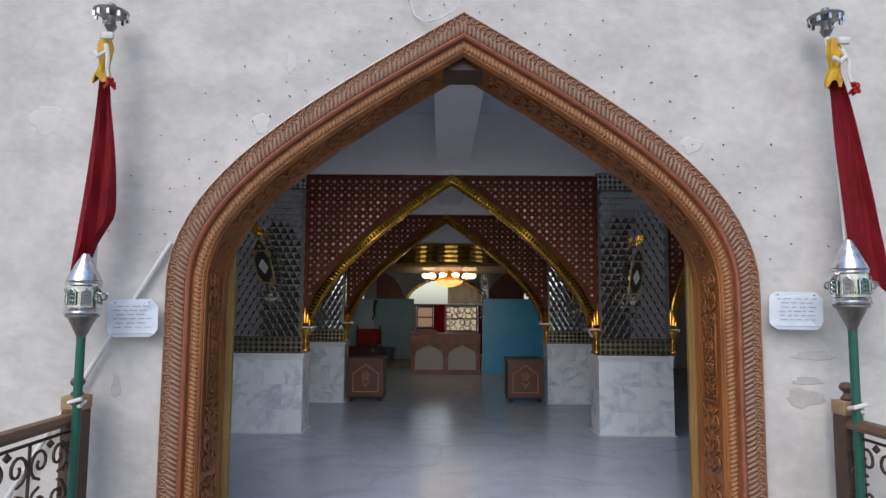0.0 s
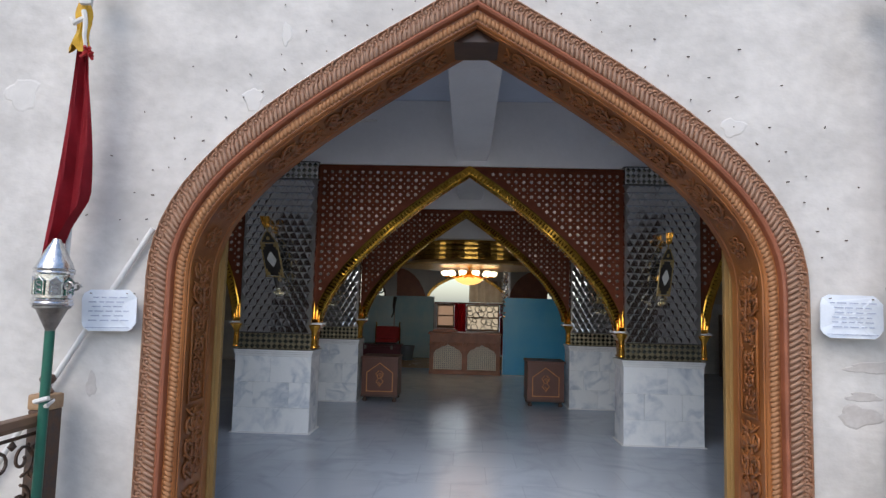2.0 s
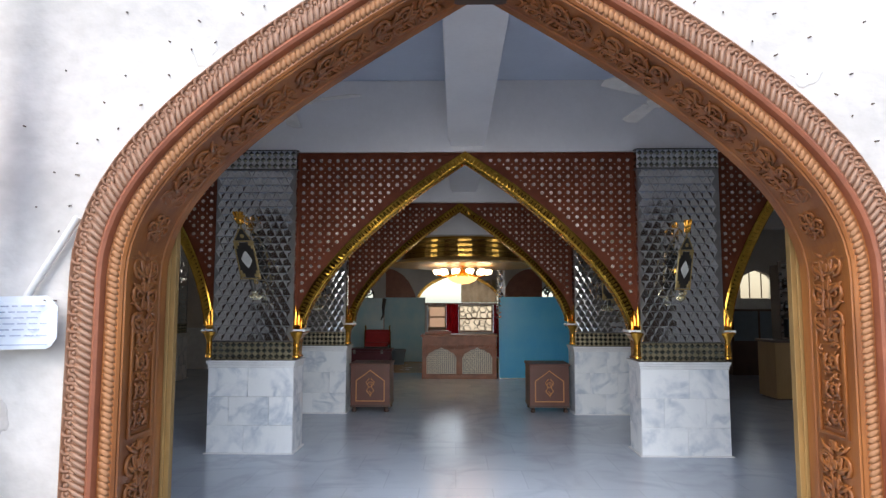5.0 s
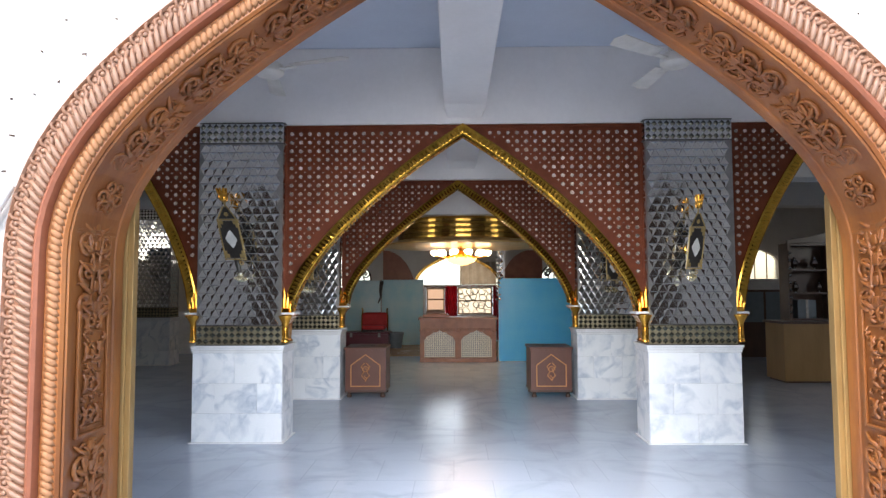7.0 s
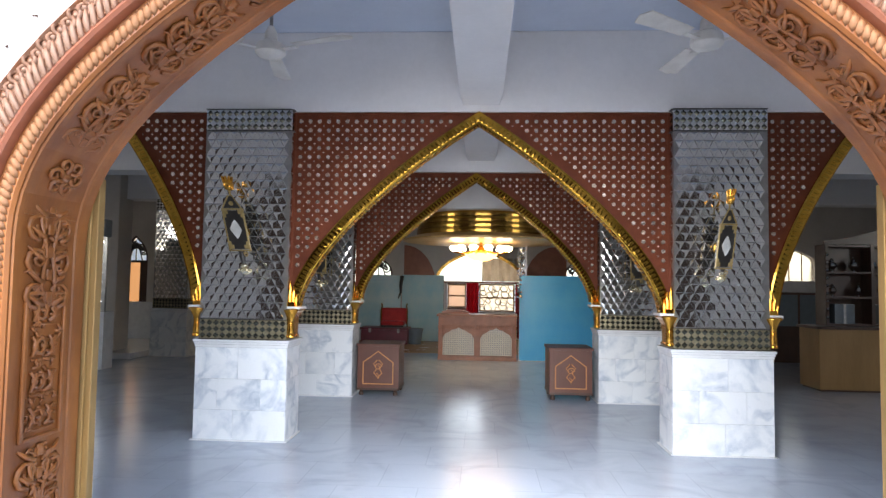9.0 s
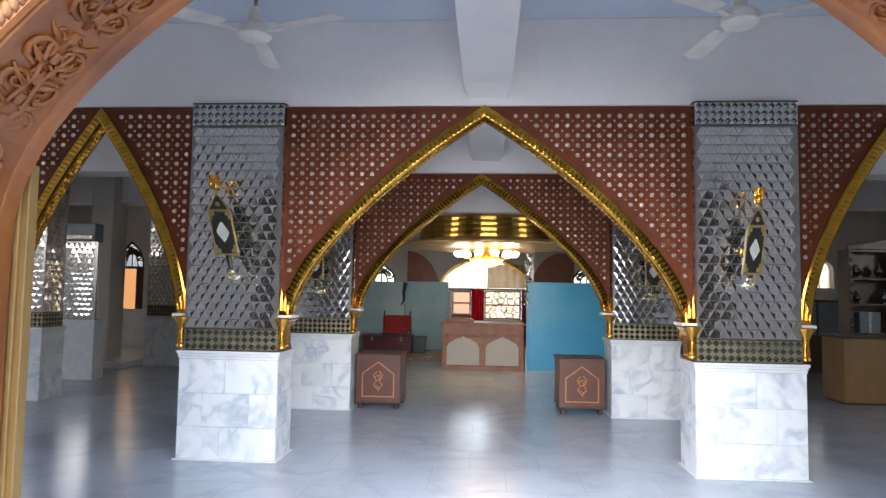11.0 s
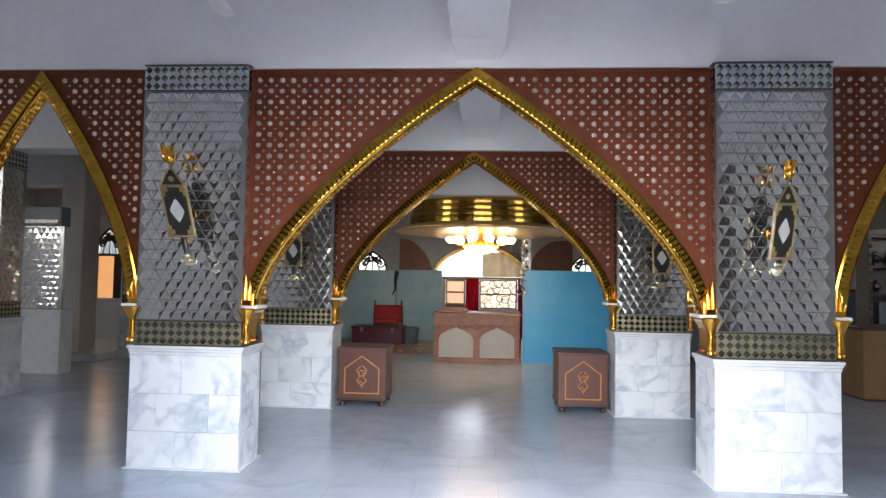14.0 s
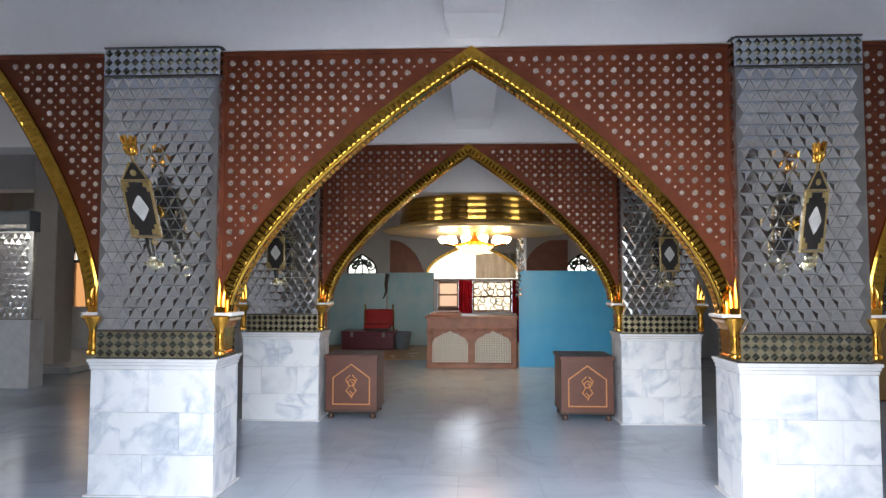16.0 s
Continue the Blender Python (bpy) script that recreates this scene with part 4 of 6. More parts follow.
tagged(part("white_caulk", bm, WHITE_PAINT, smooth=True), "rough white filler along the frame edge", "filler")


# thin repairs on the front wall
def blot(name, x, z, w, h, mat, label, seed):
    r = random.Random(seed)
    bm = bmesh.new()
    n = 22
    ph = [r.uniform(0, 6.28) for _ in range(4)]
    ring = []
    for i in range(n):
        a = 2 * math.pi * i / n
        k = 1 + 0.14 * math.sin(3 * a + ph[0]) + 0.10 * math.sin(5 * a + ph[1]) + 0.05 * math.sin(9 * a + ph[2])
        ring.append(bm.verts.new((w / 2 * k * math.cos(a), -0.003, h / 2 * k * math.sin(a))))
    bm.faces.new(ring)
    edge = [bm.verts.new((v.co.x * 1.16, 0.0005, v.co.z * 1.16)) for v in ring]
    for i in range(n):
        bm.faces.new((ring[i], ring[(i + 1) % n], edge[(i + 1) % n], edge[i]))
    ob = part(name, bm, mat)
    ob.matrix_basis = pose(x, 3.88, z)
    return tagged(ob, label, "wall patch")


for i, (x, z, w, h) in enumerate(((-2.45, 2.63, 0.17, 0.17), (1.52, 2.5, 0.12, 0.09), (-1.12, 2.62, 0.10, 0.12), (-0.95, 3.0, 0.05, 0.12))):
    blot("plaster_patch", x, z, w, h, PATCH, "pale round plaster repair on the grey wall", i)
for i, (x, z, w, h) in enumerate(((2.22, 1.23, 0.24, 0.055), (2.17, 1.08, 0.16, 0.045), (-1.93, 1.02, 0.05, 0.12), (2.15, 0.98, 0.2, 0.10))):
    blot("wall_stain", x, z, w, h, STAIN, "brown scuffed stain on the grey wall", 10 + i)


# ---- notices and pipe ----
def notice(x, z, w, h, turn, seed):
    r = random.Random(seed)
    root = thing("notice_sheet", x, 3.815, z, "pale blue printed notice sheet taped to the wall", "notice", "wall notices")
    root.matrix_basis = pose(x, 3.815, z, 0, turn, 0)
    c = 0.045
    ring = [(-w / 2 + c, -h / 2), (w / 2 - c, -h / 2), (w / 2 - c * 0.5, -h / 2 + 0.012), (w / 2, -h / 2 + c), (w / 2, h / 2 - c), (w / 2 - c * 0.6, h / 2 - 0.012), (w / 2 - c, h / 2), (-w / 2 + c, h / 2), (-w / 2 + 0.012, h / 2 - c * 0.4), (-w / 2, h / 2 - c), (-w / 2, -h / 2 + c), (-w / 2 + 0.012, -h / 2 + c * 0.5)]
    bm = bmesh.new()
    front = [bm.verts.new((px, r.uniform(-0.012, 0.0), pz)) for px, pz in ring]
    rear = [bm.verts.new((v.co.x, v.co.y + 0.005, v.co.z)) for v in front]
    mid = bm.verts.new((0, -0.004, 0))
    for i in range(len(ring)):
        j = (i + 1) % len(ring)
        bm.faces.new((front[i], front[j], mid))
        bm.faces.new((front[i], rear[i], rear[j], front[j]))
    bm.faces.new(rear)
    part("sheet", bm, PAPER, root)
    for px in (-w / 2 + 0.05, w / 2 - 0.05):
        bm = bmesh.new()
        tube(bm, [(px, -0.018, h / 2 - 0.02), (px, 0.066, h / 2 - 0.02)], 0.003, 6)
        part("nail", bm, IRON, root)
    for k in range(6):
        zz = h / 2 - 0.042 - k * (h - 0.075) / 6
        bm = bmesh.new()
        px = -w / 2 + 0.04 + r.uniform(0, 0.03)
        while px < w / 2 - 0.06:
            ln = r.uniform(0.02, 0.05)
            box(bm, px, min(px + ln, w / 2 - 0.035), -0.0165, -0.0155, zz - 0.003, zz + 0.003)
            px += ln + r.uniform(0.008, 0.018)
        part("writing_line", bm, INK, root)
    bm = boxed(-w / 2 + 0.03, w / 2 - 0.03, -0.0165, -0.0155, -h / 2 + 0.017, -h / 2 + 0.021)
    part("border_line", bm, INK, root)


notice(-1.822, 1.425, 0.300, 0.222, -1.0, 3)
notice(2.08, 1.495, 0.315, 0.222, 0.5, 4)
bm = bmesh.new()
tube(bm, [(-1.63, 3.85, 1.875), (-2.52, 3.83, 0.36), (-2.735, 3.825, 0.0)], 0.0155, 10)
pipe = tagged(part("white_pipe", bm, WHITE_PAINT, smooth=True), "white painted pipe leaning against the plaster wall", "pipe")


# ---- standards with lantern and flag ----
def standard(x, y, lean, side, foot, size, label):
    """foot: the height of the lantern's lower end; size: its scale."""
    root = thing("flag_standard", x, y, 0, label, "flag standard", "flag standards at the gateway")
    bm = bmesh.new()
    tube(bm, [(lean * -0.35, 0, 0), (0, 0, foot + 0.03)], 0.024, 12)
    part("pole", bm, GREEN, root, "green painted steel pole", True)
    bm = bmesh.new()
    tube(bm, [(-0.015, 0, 0.94), (0.03, -0.02, 0.95), (0.03, 0.02, 0.97), (-0.03, 0.02, 0.96), (-0.03, -0.03, 0.97), (0.04, -0.03, 0.99)], 0.012, 6)
    part("cloth_tie", bm, WHITE_CLOTH, root, "white cloth knot", True)

    def turned(rows):
        return lathed([(r * size * 0.93, foot + (z - 1.33) * size) for r, z in rows], 20)

    part("funnel", turned(((0.024, 1.33), (0.03, 1.36), (0.085, 1.47), (0.105, 1.48), (0.105, 1.49))), DULL_SILVER, root, "tarnished tin funnel", True)
    part("lantern_body", turned(((0.104, 1.49), (0.114, 1.495), (0.116, 1.505), (0.108, 1.515), (0.114, 1.525), (0.104, 1.535), (0.104, 1.665), (0.115, 1.675), (0.108, 1.685), (0.116, 1.695), (0.106, 1.70))), SILVER, root, "embossed silver tin drum", True)
    part("lantern_cone", turned(((0.108, 1.70), (0.098, 1.725), (0.06, 1.80), (0.030, 1.85), (0.022, 1.868), (0.012, 1.872))), SILVER, root, "pointed silver tin cap", True)
    mid = foot + (1.60 - 1.33) * size
    rad = 0.104 * size * 0.93
    for k in range(5):
        a = radians(-90 + 48 * (k - 2) + 10 * side)
        m = Matrix.Translation((rad * math.cos(a), rad * math.sin(a), mid)) @ Matrix.Rotation(a + math.pi / 2, 4, "Z") @ Matrix.Scale(size, 4)
        bm = bmesh.new()
        box(bm, -0.034, 0.034, -0.004, 0.003, -0.05, 0.030, bevel=0.002)
        vs = [bm.verts.new(p) for p in ((-0.034, -0.004, 0.029), (0.034, -0.004, 0.029), (0, -0.004, 0.056))]
        bm.faces.new(vs)
        bm.transform(m)
        pane = part("window_plate", bm, GREEN if k % 2 == 0 else DULL_SILVER, root, "pierced arched lantern plate")
        bm = bmesh.new()
        tube(bm, [(-0.03, -0.006, -0.048), (-0.03, -0.006, 0.026), (0, -0.006, 0.052), (0.03, -0.006, 0.026), (0.03, -0.006, -0.048), (-0.03, -0.006, -0.048)], 0.004, 5)
        bm.transform(m)
        part("plate_edge", bm, SILVER, pane)
        for q in range(3):
            bm = bmesh.new()
            tube(bm, [(0.018 * math.cos(c), -0.005, -0.032 + 0.026 * q + 0.011 * math.sin(c)) for c in [0.5 + 5.2 * i / 8 for i in range(9)]], 0.0042, 5)
            bm.transform(m)
            part("tracery", bm, SILVER, pane)
    for a in (165, 15, -20):
        bm = bmesh.new()
        tube(bm, spiral(0, 0, 0.026, 0.008, 0, 1.2, 10), 0.006, 5)
        bm.transform(Matrix.Translation(((rad + 0.02) * math.cos(radians(a)), (rad + 0.02) * math.sin(radians(a)), mid)))
        part("side_scroll", bm, DULL_SILVER, root)
    # flagstaff behind the lantern
    top = Vector((lean, 0.10, 3.16))
    bm = bmesh.new()
    tube(bm, [(0.06 if side > 0 else 0.0, 0.085, 1.5), tuple(top)], 0.014, 8)
    part("flagstaff", bm, WHITE_PAINT, root, "thin pale staff", True)
    # flag: a long folded triangle of cloth
    bm = bmesh.new()
    cols, rows = 16, 22
    grid = []
    for r in range(rows + 1):
        f = r / rows
        spread_l = (0.022 + 0.115 * f ** 1.1) if side < 0 else 0.02 - 0.055 * f
        spread_r = (0.035 + 0.085 * math.sin(min(f * 1.35, 1) * math.pi * 0.5)) if side < 0 else 0.045 + 0.25 * f ** 0.85
        if side < 0 and f > 0.8:
            spread_r -= 0.12 * (f - 0.8) / 0.2
        row = []
        for c in range(cols + 1):
            g = c / cols
            z = 2.86 - f * (1.36 - 0.30 * g if side < 0 else 0.98 + 0.46 * g)
            sx = lean * (z - 1.5) / 1.62 * 0.9
            x0 = sx - spread_l + (spread_l + spread_r) * g
            fold = 0.028 * math.sin(g * 11 + 2.2 * f) * (0.25 + f) + 0.012 * math.sin(g * 23 + 5 * f)
            row.append(bm.verts.new((x0, 0.06 + fold - 0.02 * f, z - (0.05 * math.sin(g * 7) * f if r == rows else 0) - 0.02 * abs(g - 0.5) * (1 - f))))
        grid.append(row)
    for a, b in zip(grid, grid[1:]):
        for i in range(cols):
            bm.faces.new((a[i], a[i + 1], b[i + 1], b[i]))
    bmesh.ops.solidify(bm, geom=bm.faces[:], thickness=0.004)
    flag = part("flag", bm, RED_CLOTH, root, "long crimson flag hanging in folds", True)
    # yellow scarf, white streamers and red pompon at the flag's head
    bm = bmesh.new()
    r0 = random.Random(21 + side)
    xs = lean * (2.86 - 1.5) / 1.62
    rings = []
    for i in range(13):
        f = i / 12
        r = 0.020 + 0.016 * math.sin(f * 5.0) ** 2 + 0.008 * f
        rings.append([bm.verts.new((xs + 0.012 * math.sin(4 * f) + (r + 0.008 * math.sin(5 * a + 4 * f)) * math.cos(a), 0.05 + (r + 0.008 * math.sin(5 * a + 4 * f)) * math.sin(a), 3.08 - 0.28 * f + 0.02 * math.sin(3 * a + f) * f)) for a in [2 * math.pi * q / 18 for q in range(18)]])
    for ra, rb in zip(rings, rings[1:]):
        for q in range(18):
            bm.faces.new((ra[q], ra[(q + 1) % 18], rb[(q + 1) % 18], rb[q]))
    part("scarf", bm, YELLOW_CLOTH, root, "yellow satin scarf", True)
    bm = bmesh.new()
    tube(bm, [(xs + 0.03, 0.01, 3.0), (xs + 0.055, -0.01, 2.92), (xs + 0.05, -0.005, 2.86), (xs + 0.068, -0.01, 2.78)], 0.012, 6, lambda f: 1.2 - 0.5 * f)
    tube(bm, [(xs - 0.03, 0.0, 2.95), (xs + 0.0, -0.02, 2.92), (xs + 0.04, -0.01, 2.95)], 0.014, 6)
    box(bm, xs + 0.005, xs + 0.075, -0.01, 0.02, 3.03, 3.075, bevel=0.016)
    part("streamer", bm, WHITE_CLOTH, root, "white cloth streamer", True)
    bm = bmesh.new()
    for k in range(14):
        a, b = r0.uniform(0, 6.28), r0.uniform(-1, 1)
        p = Vector((xs + 0.075, -0.01, 2.76))
        q = p + Vector((0.03 * math.cos(a), 0.03 * math.sin(a), 0.035 * b))
        tube(bm, [p, (p + q) / 2 + Vector((0, 0, 0.006)), q], 0.009, 5)
    part("pompon", bm, RED, root, "red pompon", True)
    # finial: open hand-shaped metal disc with scalloped plate
    bm = bmesh.new()
    lathe(bm, ((0.012, 3.06), (0.035, 3.10), (0.025, 3.13), (0.03, 3.16), (0.095, 3.175), (0.10, 3.19), (0.04, 3.20), (0.02, 3.24)), 14, Matrix.Translation((lean, 0.10, 0.05)))
    fin = part("finial", bm, DULL_SILVER, root, "dark scalloped metal finial", True)
    for k in range(10):
        a = k * 2 * math.pi / 10
        bm = boxed(-0.008, 0.008, -0.008, 0.008, -0.03, 0.0, m=Matrix.Translation((lean + 0.09 * math.cos(a), 0.10 + 0.09 * math.sin(a), 3.222)))
        part("pendant", bm, SILVER, fin)
    return root


standard(-2.0, 3.60, 0.015, -1, 1.30, 0.90, "green standard with a silver lantern and crimson flag")
standard(2.275, 3.60, -0.005, 1, 1.375, 0.96, "green standard with a silver lantern and crimson flag")


# ---- landing railings ----
def railing(x, side):
    root = thing("railing", x, 3.72, 0, "dark scrolled iron railing with a brown wooden handrail", "railing", "landing railings")
    # handrail, along y towards the street
    bm = bmesh.new()
    sec = ((-0.045, 0.0), (-0.05, 0.022), (-0.032, 0.05), (0.0, 0.058), (0.032, 0.05), (0.05, 0.022), (0.045, 0.0))
    a = [bm.verts.new((p, -0.04, 0.845 + q)) for p, q in sec]
    b = [bm.verts.new((p, -5.0, 0.845 + q)) for p, q in sec]
    for i in range(len(sec)):
        j = (i + 1) % len(sec)
        bm.faces.new((a[i], a[j], b[j], b[i]))
    bm.faces.new(a)
    bm.faces.new(b[::-1])
    part("handrail", bm, RAIL_WOOD, root, "rounded weathered wooden handrail", True)
    post = part("post", boxed(-0.055, 0.055, -0.055, 0.055, 0, 0.91, bevel=0.006), IRON, root, "dark scrolled iron post")
    for k in range(7):
        bm = bmesh.new()
        pts = spiral(0, 0.10 + 0.125 * k, 0.045, 0.01, 0.8 * (k % 2) * math.pi, 1.4, 12)
        tube(bm, [(p[0], -0.06, p[2]) for p in pts], 0.007, 5)
        part("scroll", bm, IRON, post)
    part("post_cap", boxed(-0.06, 0.06, -0.06, 0.06, 0.91, 0.99, bevel=0.012), PALE_WOOD, root, "pale worn wooden post cap")
    part("knob", lathed(((0.030, 0.99), (0.036, 1.0), (0.020, 1.02), (0.018, 1.035), (0.036, 1.05), (0.040, 1.065), (0.03, 1.085), (0.01, 1.092)), 14), RAIL_WOOD, root, "turned wooden knob", True)
    for z in (0.80, 0.10):
        bm = bmesh.new()
        tube(bm, [(0, -0.05, z), (0, -5.0, z)], 0.009, 6)
        part("rail_bar", bm, IRON, root)
    for k in range(14):
        y = -0.06 - 0.34 * k
        bm = bmesh.new()
        for z0, turn in ((0.69, 1), (0.48, -1), (0.27, 1)):
            for d in (0.09, 0.25):
                pts = spiral(0, 0, 0.085, 0.016, (-0.5 if turn > 0 else 0.5) * math.pi, turn * 1.35 * (1 if d < 0.2 else -1), 16)
                tube(bm, [(0, y - d + p[0], z0 + p[2]) for p in pts], 0.0085, 5)
        tube(bm, [(0, y - 0.34, 0.1), (0, y - 0.34, 0.80)], 0.009, 5)
        lathe(bm, ((0.004, 0.0), (0.022, 0.02), (0.004, 0.045)), 8, Matrix.Translation((0, y - 0.17, 0.745)))
        part("scroll_panel", bm, IRON, root)
    return root


railing(-2.07, -1)
railing(2.30, 1)


# ---- ceiling fans ----
def ceiling_fan(x, y, turn):
    root = thing("ceiling_fan", x, y, CEILING, "cream ceiling fan with three blades at rest", "ceiling fan", "hall ceiling fans", turn=turn)
    part("canopy", lathed(((0.06, 0.0), (0.065, -0.03), (0.03, -0.08), (0.015, -0.09)), 14), FAN_WHITE, root, "", True)
    bm = bmesh.new()
    tube(bm, [(0, 0, -0.06), (0, 0, -0.72)], 0.012, 8)
    part("rod", bm, DULL_SILVER, root, "steel rod")
    part("motor", lathed(((0.02, -0.66), (0.04, -0.70), (0.045, -0.76), (0.095, -0.79), (0.105, -0.82), (0.105, -0.85), (0.085, -0.872), (0.04, -0.88)), 20), FAN_WHITE, root, "", True)
    for k in range(3):
        m = Matrix.Rotation(radians(120 * k), 4, "Z")
        bm = bmesh.new()
        box(bm, 0.10, 0.22, -0.02, 0.02, -0.835, -0.828)
        bm2 = bm
        for sx in range(1):
            vs = [bm2.verts.new(p) for p in ((0.2, -0.05, -0.825), (0.62, -0.068, -0.835), (0.66, 0.0, -0.825), (0.62, 0.066, -0.81), (0.2, 0.05, -0.808))]
            up = [bm2.verts.new((v.co.x, v.co.y, v.co.z + 0.006)) for v in vs]
            bm2.faces.new(vs)
            bm2.faces.new(up[::-1])
            for i in range(5):
                j = (i + 1) % 5
                bm2.faces.new((vs[i], vs[j], up[j], up[i]))
        bm2.transform(m)
        part("blade", bm2, FAN_WHITE, root)
    return root


ceiling_fan(-1.34, 6.12, -20)
ceiling_fan(1.58, 6.0, -23)


# ---- wall lamps on the pillars ----
def wall_lamp(x, y, z, lean, wide, tall, out, drop, label):
    """A flat lantern on a bracket: a black stepped plate with gold corners and a milky lozenge, a peaked roof with a
    boss, a gilt cup above and a glass drop below. It leans sideways by lean for each metre of height."""
    root = thing("wall_lamp", x, y, z, label, "wall lamp", "pillar wall lamps")
    skew = Matrix(((wide, 0, -lean, 0), (0, 1, 0, 0), (0, 0, tall, 0), (0, 0, 0, 1)))

    def add(name, bm, mat, parent, tag="", smooth=False):
        bm.transform(skew)
        return part(name, bm, mat, parent, tag, smooth)

    def plate(pts, y0, y1):
        bm = bmesh.new()
        a = [bm.verts.new((px, y0, pz)) for px, pz in pts]
        b = [bm.verts.new((px, y1, pz)) for px, pz in pts]
        bm.faces.new(a)
        bm.faces.new(b[::-1])
        for i in range(len(pts)):
            j = (i + 1) % len(pts)
            bm.faces.new((a[i], b[i], b[j], a[j]))
        return bm

    body = add("body", boxed(-0.085, 0.085, -0.026, 0.03, -0.172, 0.168, bevel=0.004), BLACK, root, "black lacquered lantern plate")
    for sx in (-1, 1):
        for sz in (-1, 1):
            xs, zs = sorted((sx * 0.046, sx * 0.088)), sorted((sz * 0.135, sz * 0.17))
            add("corner_block", boxed(xs[0], xs[1], -0.034, -0.012, zs[0], zs[1], bevel=0.003), LAMP_GOLD, body, "gold stepped corner")
            xs, zs = sorted((sx * 0.066, sx * 0.088)), sorted((sz * 0.105, sz * 0.1345))
            add("corner_block", boxed(xs[0], xs[1], -0.033, -0.012, zs[0], zs[1], bevel=0.003), LAMP_GOLD, body, "gold stepped corner")
        add("side_edging", boxed(sx * 0.090 - 0.006, sx * 0.090 + 0.006, -0.032, -0.010, -0.176, 0.176, bevel=0.003), LAMP_GOLD, body, "gold edging")
        bm = bmesh.new()
        for k in range(13):
            bmesh.ops.create_icosphere(bm, subdivisions=1, radius=0.0065, matrix=Matrix.Translation((sx * 0.099, -0.020, -0.165 + 0.0275 * k)))
        add("bead_row", bm, LAMP_GOLD, body, "row of small gilt beads", True)
    for z0, half in ((0.176, 0.098), (-0.186, 0.100)):
        add("rail_edging", boxed(-half, half, -0.036, -0.006, z0 - 0.004, z0 + 0.009, bevel=0.003), LAMP_GOLD, body, "gold edging")
    lozenge = [(0, -0.083), (0.022, -0.058), (0.052, -0.008), (0.046, 0.012), (0.012, 0.074), (0, 0.083), (-0.018, 0.062), (-0.052, 0.006), (-0.044, -0.016)]
    add("lozenge", plate(lozenge, -0.033, -0.024), MILK, body, "milky glass lozenge")
    bm = bmesh.new()
    a = [bm.verts.new(p) for p in ((-0.078, -0.03, 0.187), (0.078, -0.03, 0.187), (0.014, -0.012, 0.298), (-0.014, -0.012, 0.298))]
    b = [bm.verts.new((v.co.x, -v.co.y, v.co.z)) for v in a]
    bm.faces.new(a)
    bm.faces.new(b[::-1])
    for i in range(4):
        j = (i + 1) % 4
        bm.faces.new((a[i], b[i], b[j], a[j]))
    roof = add("roof", bm, BLACK, root, "black peaked lantern roof")
    for sx in (-1, 1):
        bm = bmesh.new()
        tube(bm, [(sx * 0.084, -0.032, 0.187), (sx * 0.016, -0.018, 0.302)], 0.007, 5)
        add("roof_edging", bm, LAMP_GOLD, roof, "gold roof edging")
    add("boss", lathed(((0.020, 0.0), (0.020, 0.008), (0.009, 0.012)), 12, Matrix.Translation((0, -0.026, 0.228)) @ Matrix.Rotation(radians(90), 4, "X")), LAMP_GOLD, roof, "round gilt boss", True)
    add("neck", lathed(((0.016, 0.296), (0.009, 0.315), (0.011, 0.338), (0.02, 0.345)), 10), LAMP_GOLD, root, "", True)
    cup = add("cup", lathed(((0.014, 0.343), (0.036, 0.355), (0.046, 0.38), (0.045, 0.405), (0.036, 0.42), (0.028, 0.42)), 14), GOLD, root, "gilt bulb cup", True)
    for k in range(8):
        q = 2 * math.pi * k / 8
        c, d = math.cos(q), math.sin(q)
        bm = bmesh.new()
        tube(bm, [(0.027 * c, 0.027 * d, 0.415), (0.038 * c, 0.038 * d, 0.44), (0.046 * c, 0.046 * d, 0.470)], 0.017, 6, lambda g: 1.1 - 0.5 * g)
        add("petal", bm, GOLD, cup, "", True)
    add("stem", lathed(((0.033, -0.186), (0.026, -0.20), (0.028, -0.235), (0.019, -0.190 - drop)), 10), BLACK, root, "black stem", True)
    bm = bmesh.new()
    tube(bm, [(p[0] + 0.042, -0.012, p[2]) for p in spiral(0, -0.215, 0.022, 0.008, 2.0, 1.2, 10)], 0.006, 5)
    add("scroll", bm, LAMP_GOLD, root, "small gilt scroll")
    glass_drop = add("drop", lathed(((0.018, -0.185 - drop), (0.036, -0.196 - drop), (0.026, -0.215 - drop), (0.046, -0.232 - drop), (0.050, -0.252 - drop), (0.03, -0.272 - drop), (0.012, -0.28 - drop)), 9), CRYSTAL, root, "faceted gilt glass drop")
    for k in range(7):
        q = 2 * math.pi * k / 7
        bm = bmesh.new()
        bmesh.ops.create_icosphere(bm, subdivisions=1, radius=0.014, matrix=Matrix.Translation((0.05 * math.cos(q), 0.05 * math.sin(q), -0.238 - drop - 0.012 * (k % 2))))
        add("pendant", bm, CRYSTAL, glass_drop)
    bm = bmesh.new()
    tube(bm, [(0, out, 0.0), (0, 0.03, 0.0)], 0.012, 8)
    add("bracket", bm, BRASS, root, "brass bracket arm", True)
    add("wall_plate", lathed(((0.05, 0.0), (0.045, 0.012), (0.02, 0.018)), 12, Matrix.Translation((0, out, 0)) @ Matrix.Rotation(radians(90), 4, "X")), BRASS, root)
    return root


